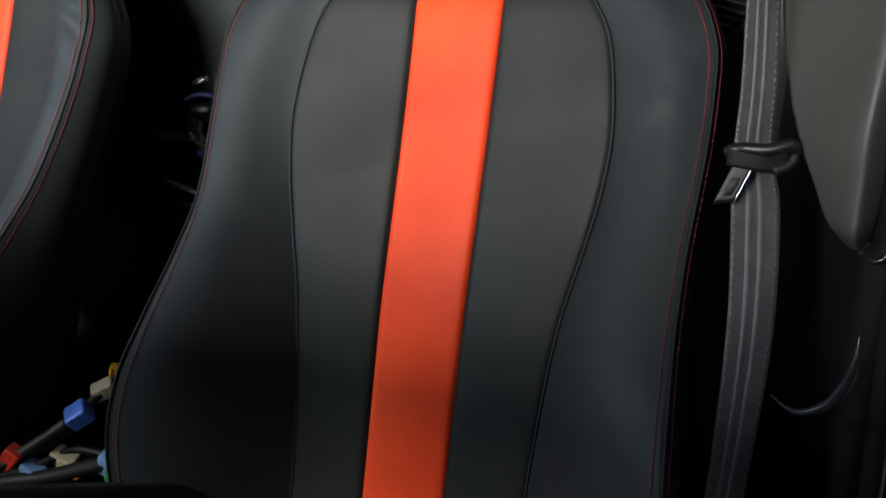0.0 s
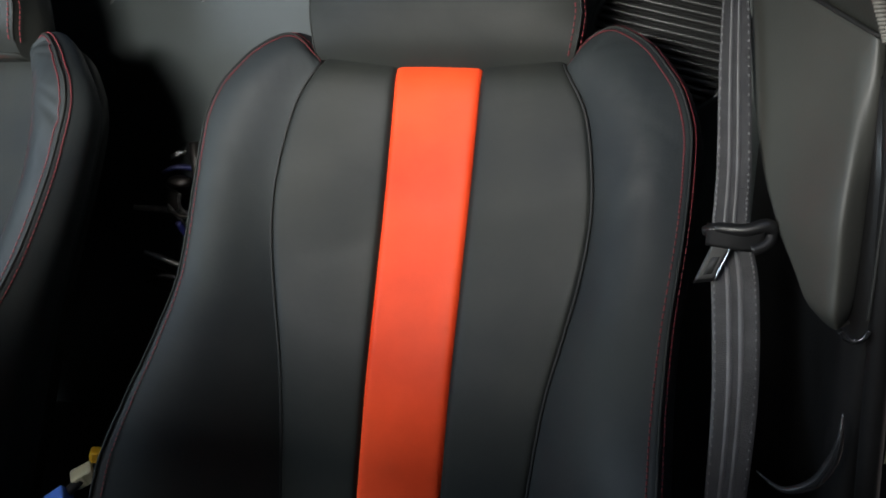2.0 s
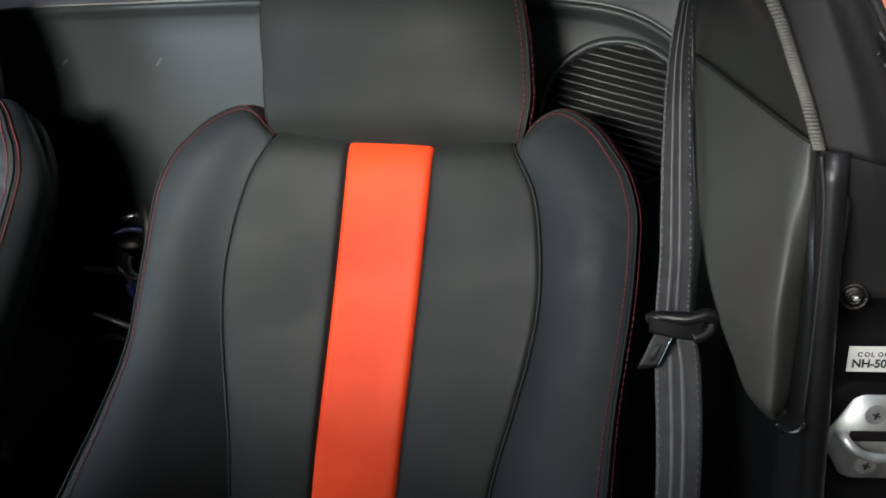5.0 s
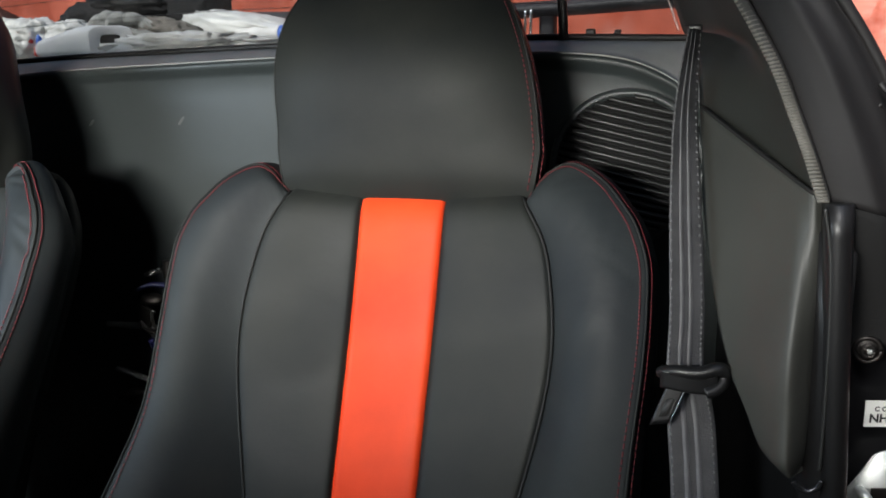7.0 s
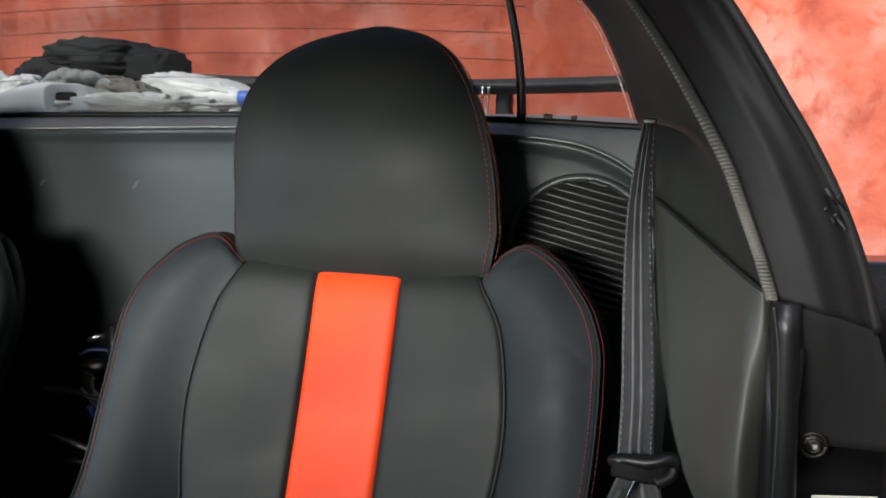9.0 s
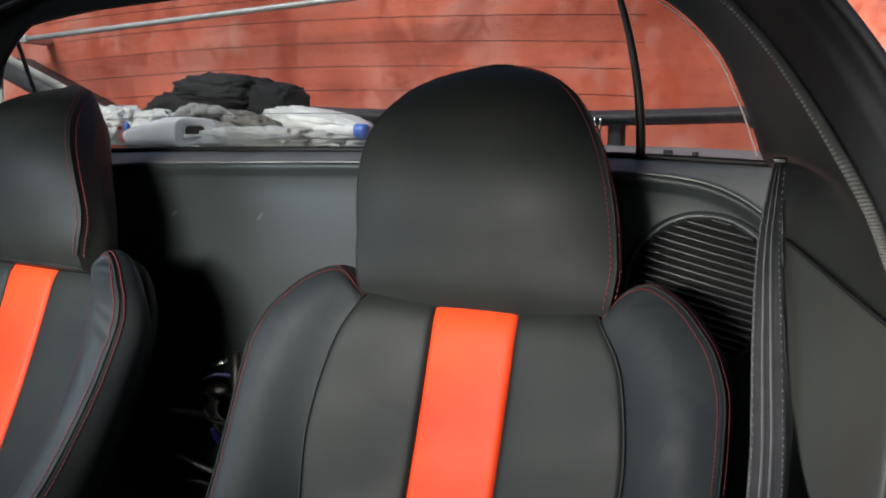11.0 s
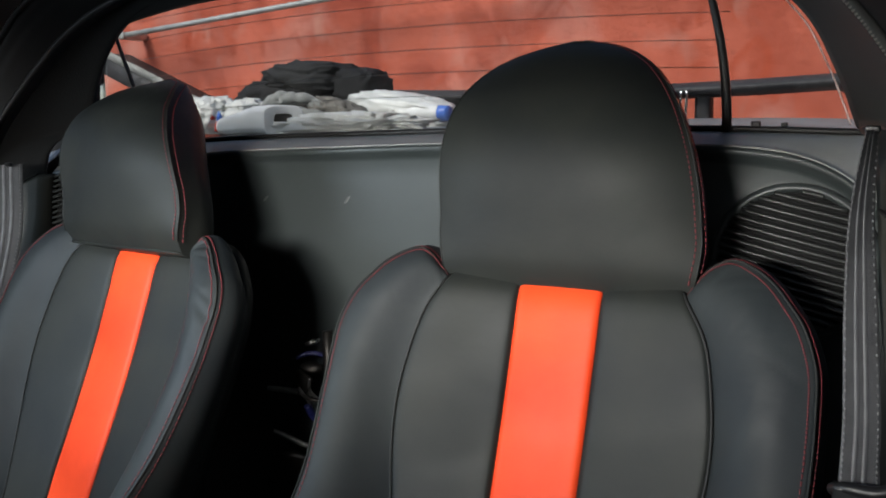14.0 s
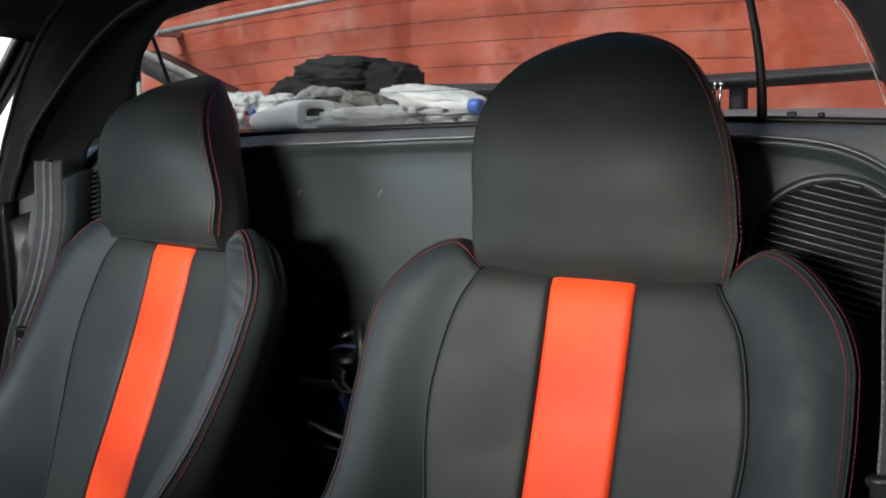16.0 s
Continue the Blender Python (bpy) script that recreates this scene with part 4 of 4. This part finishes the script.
def lump(at, size, seed, rough=0.25, freq=2.5, n=40, squash=0.8, boxy=1.0, turn=0.0):
    """A soft crumpled mass that rests on the deck; boxy below 1 squares it off, turn tips it sideways."""
    tip = Matrix.Rotation(radians(turn), 3, "Y")

    def pw(c):
        return math.copysign(abs(c) ** boxy, c)

    def fn(u, w):
        a, b = u * math.tau, -math.pi / 2 + w * math.pi
        d = Vector((math.cos(b) * math.cos(a), math.cos(b) * math.sin(a), math.sin(b)))
        q = d * freq + Vector((seed, 0, 0))
        q = q + 0.5 * Vector((noise.noise(q), noise.noise(q + Vector((9, 0, 0))), noise.noise(q + Vector((0, 9, 0)))))
        r = 1 + rough * noise.fractal(q, 0.9, 2.2, 3) + rough * (0.5 - 1.2 * abs(noise.noise(q * 1.6))) + 0.4 * rough * (0.4 - abs(noise.noise(q * 4.1)))
        p = Vector((pw(math.cos(b)) * pw(math.cos(a)) * size[0], pw(math.cos(b)) * pw(math.sin(a)) * size[1], pw(math.sin(b)) * size[2])) * r
        p.z = max(p.z, -size[2] * squash)
        return Vector(at) + tip @ p
    bm = grid(fn, n, n // 2, closed=True)
    bmesh.ops.remove_doubles(bm, verts=bm.verts, dist=0.0005)
    return bm


jacket = thing("black_bag", Matrix.Identity(4), "crumpled dusty black fabric bag lying on the boot lid", "bag")
part("body", lump((-1.41, 1.72, 1.112), (0.18, 0.09, 0.07), 3.1, 0.2, 2.4, 80), BAG_BLACK, jacket)
part("top_fold", lump((-1.335, 1.7, 1.176), (0.13, 0.07, 0.036), 5.2, 0.2, 2.3, 72, 1.0, 0.75, 3), BAG_BLACK, jacket)
part("side_pocket", lump((-1.183, 1.69, 1.146), (0.058, 0.06, 0.045), 8.4, 0.15, 2.2, 56, 1.0, 0.6, 8), BAG_BLACK, jacket, "squared rolled end of the bag")
gloves = thing("work_gloves", Matrix.Identity(4), "grey knitted work gloves heaped on the boot lid", "gloves")
part("palm", lump((-1.235, 1.54, 1.092), (0.065, 0.04, 0.026), 2.2, 0.3, 3, 56), GLOVE, gloves)
part("cuff", lump((-1.145, 1.53, 1.088), (0.065, 0.045, 0.026), 6.7, 0.34, 3.4, 56, 0.8, 0.8, 14), GLOVE_CUFF, gloves, "soiled brown-grey knitted cuff")
for i, (x, y, z, r, l, up) in enumerate(((-1.325, 1.5, 1.104, 0.0145, 0.05, 0.02), (-1.3, 1.5, 1.118, 0.0135, 0.045, 0.012), (-1.266, 1.495, 1.121, 0.014, 0.045, 0.004), (-1.232, 1.5, 1.122, 0.0135, 0.05, 0.0), (-1.2, 1.51, 1.112, 0.013, 0.055, -0.006),
                                         (-1.3, 1.48, 1.088, 0.0145, 0.045, 0.008), (-1.258, 1.475, 1.096, 0.0135, 0.05, -0.002), (-1.212, 1.48, 1.096, 0.0125, 0.055, -0.008))):
    f = curve_at(((x - 0.008, y, z - 0.014), (x, y - 0.008, z), (x + 0.5 * l, y - 0.008, z + up), (x + l, y + 0.01, z - 0.012)))
    part("finger", tube(lambda s: f(s), lambda s: r * (0.86 + 0.14 * math.sin(9 * s + i)) * min(1, (s + 0.01) * 9) ** 0.5 * min(1, (1.02 - s) * 12) ** 0.5, 22, 12), GLOVE, gloves)

jug = thing("white_jug", pose(0.022, 0, -0.003), "white plastic jug with a moulded handle lying on its side", "jug")


def jug_fn(u, w):
    a = u * math.tau
    q = abs(math.cos(a)) ** 0.55 * math.copysign(1, math.cos(a)), abs(math.sin(a)) ** 0.55 * math.copysign(1, math.sin(a))
    r = smooth(-0.03, 0.1, w) * smooth(-0.02, 0.06, 1 - w)
    high = 0.019 + 0.012 * smooth(0.0, 0.8, w)
    return Vector((-1.4 + 0.16 * w, 1.42 + 0.048 * q[0] * r, 1.05 + high + high * q[1] * r + 0.0012 * math.sin(w * 40) * (q[1] > 0.8)))


part("body", grid(jug_fn, 40, 36, closed=True), WHITE_PLASTIC, jug)


def handle_fn(u, w):
    a, b = u * math.tau, w * math.tau
    q = abs(math.cos(a)) ** 0.5 * math.copysign(1, math.cos(a)), abs(math.sin(a)) ** 0.5 * math.copysign(1, math.sin(a))
    c = abs(math.cos(b)) ** 0.5 * math.copysign(1, math.cos(b)), abs(math.sin(b)) ** 0.5 * math.copysign(1, math.sin(b))
    across = q[0] * (0.0315 + 0.0115 * c[0])
    return Vector((-1.215 + 0.77 * across + 0.63 * 0.006 * c[1], 1.39 + 0.63 * across - 0.77 * 0.006 * c[1], 1.0785 + q[1] * (0.0235 + 0.0085 * c[0])))


part("handle", grid(handle_fn, 48, 16, closed=True), WHITE_PLASTIC, jug, "squared loop handle")
# black sheet in the handle's opening stands for the shade inside it
part("handle_shade", slab(lambda u, w: Vector((-1.215 + 0.77 * 0.044 * (u - 0.5) - 0.004, 1.39 + 0.63 * 0.044 * (u - 0.5) + 0.005, 1.061 + 0.035 * w)), 2, 2, (-0.002, 0.003, 0)), DUST_AND_SHADE, jug, "black sheet put in for the shade behind the handle")
part("neck", tube(lambda s: Vector((-1.4 - 0.022 * s, 1.42, 1.068)), 0.014, 4, 14), WHITE_PLASTIC, jug)

for i, (at, size, seed, rough, boxy) in enumerate((((-1.5, 1.5, 1.083), (0.075, 0.06, 0.046), 1.0, 0.24, 0.9), ((-1.405, 1.52, 1.088), (0.06, 0.05, 0.035), 5.0, 0.24, 0.9), ((-1.03, 1.62, 1.09), (0.135, 0.065, 0.04), 9.0, 0.13, 0.8), ((-1.06, 1.43, 1.062), (0.15, 0.07, 0.024), 13.0, 0.35, 0.9))):
    bag = thing("plastic_bag", Matrix.Identity(4), ("crumpled white plastic bag with red and blue print" if i == 0 else "full white woven sack tied at its end" if i == 2 else "crumpled white plastic bag on the boot lid"), "bag", "plastic bags")
    part("film", lump(at, size, seed, rough, 3.2, 72, 0.8, boxy, 8 if i == 2 else 0), BAG_PLASTIC, bag)
    if i == 0:
        for x, z, m in ((-1.452, 1.09, RED_PLASTIC), (-1.43, 1.083, BLUE), (-1.438, 1.062, RED_PLASTIC)):
            part("print", lump((x, 1.452, z), (0.006, 0.006, 0.013), seed + x, 0.3, 2, 16), m, bag, "faded printed patch")
    if i == 3:
        for x, m in ((-1.16, SKY_BLUE), (-1.1, RED_PLASTIC), (-1.03, SKY_BLUE)):
            part("print", lump((x, 1.372, 1.054), (0.018, 0.006, 0.005), seed + x, 0.3, 2, 16), m, bag, "faded printed patch")
bottle = thing("bottle", Matrix.Identity(4), "white bottle with a blue screw cap lying down", "bottle")
part("body", tube(lambda s: Vector((-1.045 + 0.13 * s, 1.58, 1.084)), lambda s: 0.026 * (1 if s < 0.7 else 1 - 1.2 * (s - 0.7)), 16, 16), WHITE_PLASTIC, bottle)
part("cap", tube(lambda s: Vector((-0.917 + 0.024 * s, 1.58, 1.084)), 0.017, 4, 16), BLUE, bottle, "blue screw cap")

# ---- between the seats ----
harness = thing("cable_harness", Matrix.Identity(4), "bundle of black cables with coloured plug connectors", "cables")
harness.location = (0.02, 0.0, -0.004)
for pts, r in ((((-0.93, 0.45, 0.35), (-0.86, 0.5, 0.365), (-0.81, 0.535, 0.395), (-0.775, 0.562, 0.42)), 0.007), (((-0.93, 0.46, 0.345), (-0.86, 0.51, 0.355), (-0.81, 0.548, 0.385), (-0.772, 0.575, 0.412)), 0.006),
               (((-0.9, 0.45, 0.345), (-0.84, 0.5, 0.36), (-0.79, 0.53, 0.362), (-0.74, 0.57, 0.366)), 0.009), (((-0.95, 0.4, 0.345), (-0.87, 0.47, 0.355), (-0.8, 0.51, 0.35), (-0.75, 0.6, 0.35)), 0.008),
               (((-0.84, 0.5, 0.365), (-0.8, 0.545, 0.372), (-0.78, 0.57, 0.376), (-0.74, 0.58, 0.37)), 0.005), (((-0.766, 0.572, 0.426), (-0.757, 0.6, 0.44), (-0.74, 0.63, 0.45), (-0.71, 0.66, 0.45)), 0.006)):
    f = curve_at(pts)
    part("cable", tube(lambda s: f(s), r, 24, 8), RUBBER, harness)
for name, size, at, turn, m in (("plug", (0.027, 0.024, 0.022), (-0.766, 0.572, 0.426), (20, -30, 35), BLUE), ("plug", (0.026, 0.02, 0.018), (-0.757, 0.606, 0.442), (10, -20, 40), CREAM), ("plug", (0.016, 0.016, 0.014), (-0.752, 0.626, 0.458), (0, 10, 30), YELLOW),
                                ("plug", (0.022, 0.024, 0.03), (-0.735, 0.575, 0.366), (10, 20, 10), SKY_BLUE), ("plug", (0.014, 0.014, 0.014), (-0.727, 0.565, 0.352), (0, 0, 20), GREEN), ("plug", (0.03, 0.02, 0.018), (-0.79, 0.56, 0.368), (10, 30, 10), CREAM),
                                ("plug", (0.02, 0.018, 0.05), (-0.836, 0.522, 0.376), (0, 40, 10), RED_PLASTIC), ("plug", (0.026, 0.02, 0.02), (-0.81, 0.53, 0.364), (0, 30, 0), SKY_BLUE), ("plug", (0.012, 0.012, 0.012), (-0.765, 0.55, 0.36), (0, 10, 0), YELLOW)):
    p = part(name, box(size, at, 0.003, turn=turn), m, harness, "coloured plastic plug")
    for k in (-1, 0, 1):
        part("rib", box((size[0] * 0.14, size[1] * 1.06, size[2] * 0.9), (at[0] + k * size[0] * 0.28 * math.cos(radians(turn[2])), at[1] + k * size[0] * 0.28 * math.sin(radians(turn[2])), at[2] - k * size[0] * 0.28 * math.sin(radians(turn[1]))), 0.001, turn=turn), m, p)
mech = thing("metal_bracket", Matrix.Translation((0.0017, 0.002, -0.0436)) @ Matrix.Scale(1.04, 4), "oily metal brackets and wires behind the seats", "bracket")
def at_mess(x, z, y=0.95):
    return Vector((x, y, z))


for name, pts, r, m in (("lever", ((-0.9, 0.659), (-0.875, 0.656), (-0.85, 0.652), (-0.835, 0.648)), 0.005, WORN_STEEL), ("lever", ((-0.894, 0.588), (-0.875, 0.578), (-0.85, 0.565), (-0.832, 0.558)), 0.005, WORN_STEEL),
                        ("wire", ((-0.838, 0.668), (-0.834, 0.65), (-0.831, 0.632), (-0.828, 0.6)), 0.0025, WORN_STEEL), ("wire", ((-0.815, 0.685), (-0.825, 0.672), (-0.83, 0.655), (-0.82, 0.64)), 0.0025, WORN_STEEL),
                        ("wire", ((-0.84, 0.66), (-0.828, 0.648), (-0.812, 0.645), (-0.795, 0.65)), 0.003, DARK_STEEL), ("hose", ((-0.84, 0.715), (-0.825, 0.722), (-0.805, 0.72), (-0.79, 0.71)), 0.004, HOSE_BLUE),
                        ("hose", ((-0.824, 0.64), (-0.823, 0.625), (-0.82, 0.612), (-0.81, 0.6)), 0.0065, HOSE_BLUE), ("cable", ((-0.9, 0.54), (-0.87, 0.548), (-0.84, 0.54), (-0.8, 0.53)), 0.006, RUBBER)):
    f = curve_at([at_mess(x, z, 0.95 + 0.01 * k) for k, (x, z) in enumerate(pts)])
    part(name, tube(lambda s: f(s), lambda s: r * (0.75 + 0.25 * math.sin(math.pi * s)), 16, 8), m, mech)
part("clamp", lump((-0.804, 0.945, 0.746), (0.011, 0.008, 0.0045), 2.0, 0.4, 3, 20, 0.8, 0.8, -18), CHROME, mech, "bright steel clamp")
part("bulb", lump((-0.812, 0.95, 0.704), (0.018, 0.012, 0.009), 4.0, 0.12, 3, 24), DARK_STEEL, mech)
part("plate", box((0.03, 0.006, 0.03), (-0.842, 0.965, 0.672), 0.002, turn=(0, 25, 0)), DARK_STEEL, mech)
part("plate", box((0.06, 0.006, 0.035), (-0.865, 0.965, 0.535), 0.003, turn=(0, 15, 0)), DARK_STEEL, mech)
part("support", tube(lambda s: Vector((-0.79, 0.965, 0.3 + 0.46 * s)), 0.008, 8, 8), DARK_STEEL, mech)

# ---- outside, with unseen walls added to block light ----
tagged(part("ground", slab(lambda u, w: Vector((-60 + 120 * u, -60 + 120 * w, 0)), 12, 12, (0, 0, -0.2)), CONCRETE), "grey concrete ground under the car", "ground", kind="structure")
tagged(part("wall_north", slab(lambda u, w: Vector((-3.62 + 10.6 * u, 2.62, 1.78 * w)), 20, 10, (0, 0.2, 0)), WALL), "orange-red painted garage wall with faded and mouldy patches", "wall", kind="structure")
pipe = thing("wall_pipe", Matrix.Identity(4), "thin galvanised pipe fixed along the red wall", "pipe")
part("tube", tube(lambda s: Vector((-2.98 + 4.5 * s, 2.5, 1.42 + 0.29 * s)), 0.011, 10, 10), PIPE_MAT, pipe)
part("bracket", box((0.04, 0.13, 0.03), (-2.9, 2.55, 1.425), 0.005), PIPE_MAT, pipe)
board = thing("sloping_board", Matrix.Identity(4), "grey board sloping down in front of the red wall", "board")
part("top_edge", slab(lambda u, w: Vector((-3.0 + 1.1 * u, 2.46 - 0.06 * w, 1.372 - 0.46 * u + 0.035 * w)), 4, 2, (0, 0.03, -0.045)), BOARD, board)
# dark side: the shadow below the board, put into the colour
part("side", slab(lambda u, w: Vector((-3.0 + 1.1 * u, 2.43, 1.358 - 0.46 * u - 0.07 * (1 - w))), 4, 2, (0, 0.19, 0)), DUST_AND_SHADE, board)
# added out of view to hold back light from the open door side
tagged(part("wall_right_blocker", slab(lambda u, w: Vector((0.24, -0.95 + (1.3 if w > 0.6 else 1.6) * u, 0.1 + 1.3 * w)), 4, 5, (0.05, 0, 0)), PAINT), "unseen black wall added over the door sill to block side light", "sill", kind="structure")
# no known wall: stands out of view to cut the sky on this side
tagged(part("wall_east_blocker", slab(lambda u, w: Vector((1.2, -5 + 6.4 * u, 3.6 * w)), 6, 4, (0.15, 0, 0)), CONCRETE), "unseen plain grey wall added to block skylight from the side", "wall", kind="structure")
# made-up white backdrop in place of the glaring outdoors
tagged(part("wall_backdrop", slab(lambda u, w: Vector((-9 + 5.3 * u, 3.3, 3.0 * w)), 6, 4, (0, 0.15, 0)), LABEL_WHITE), "white backdrop added for the bright daylight beyond the far window", "wall", kind="structure")
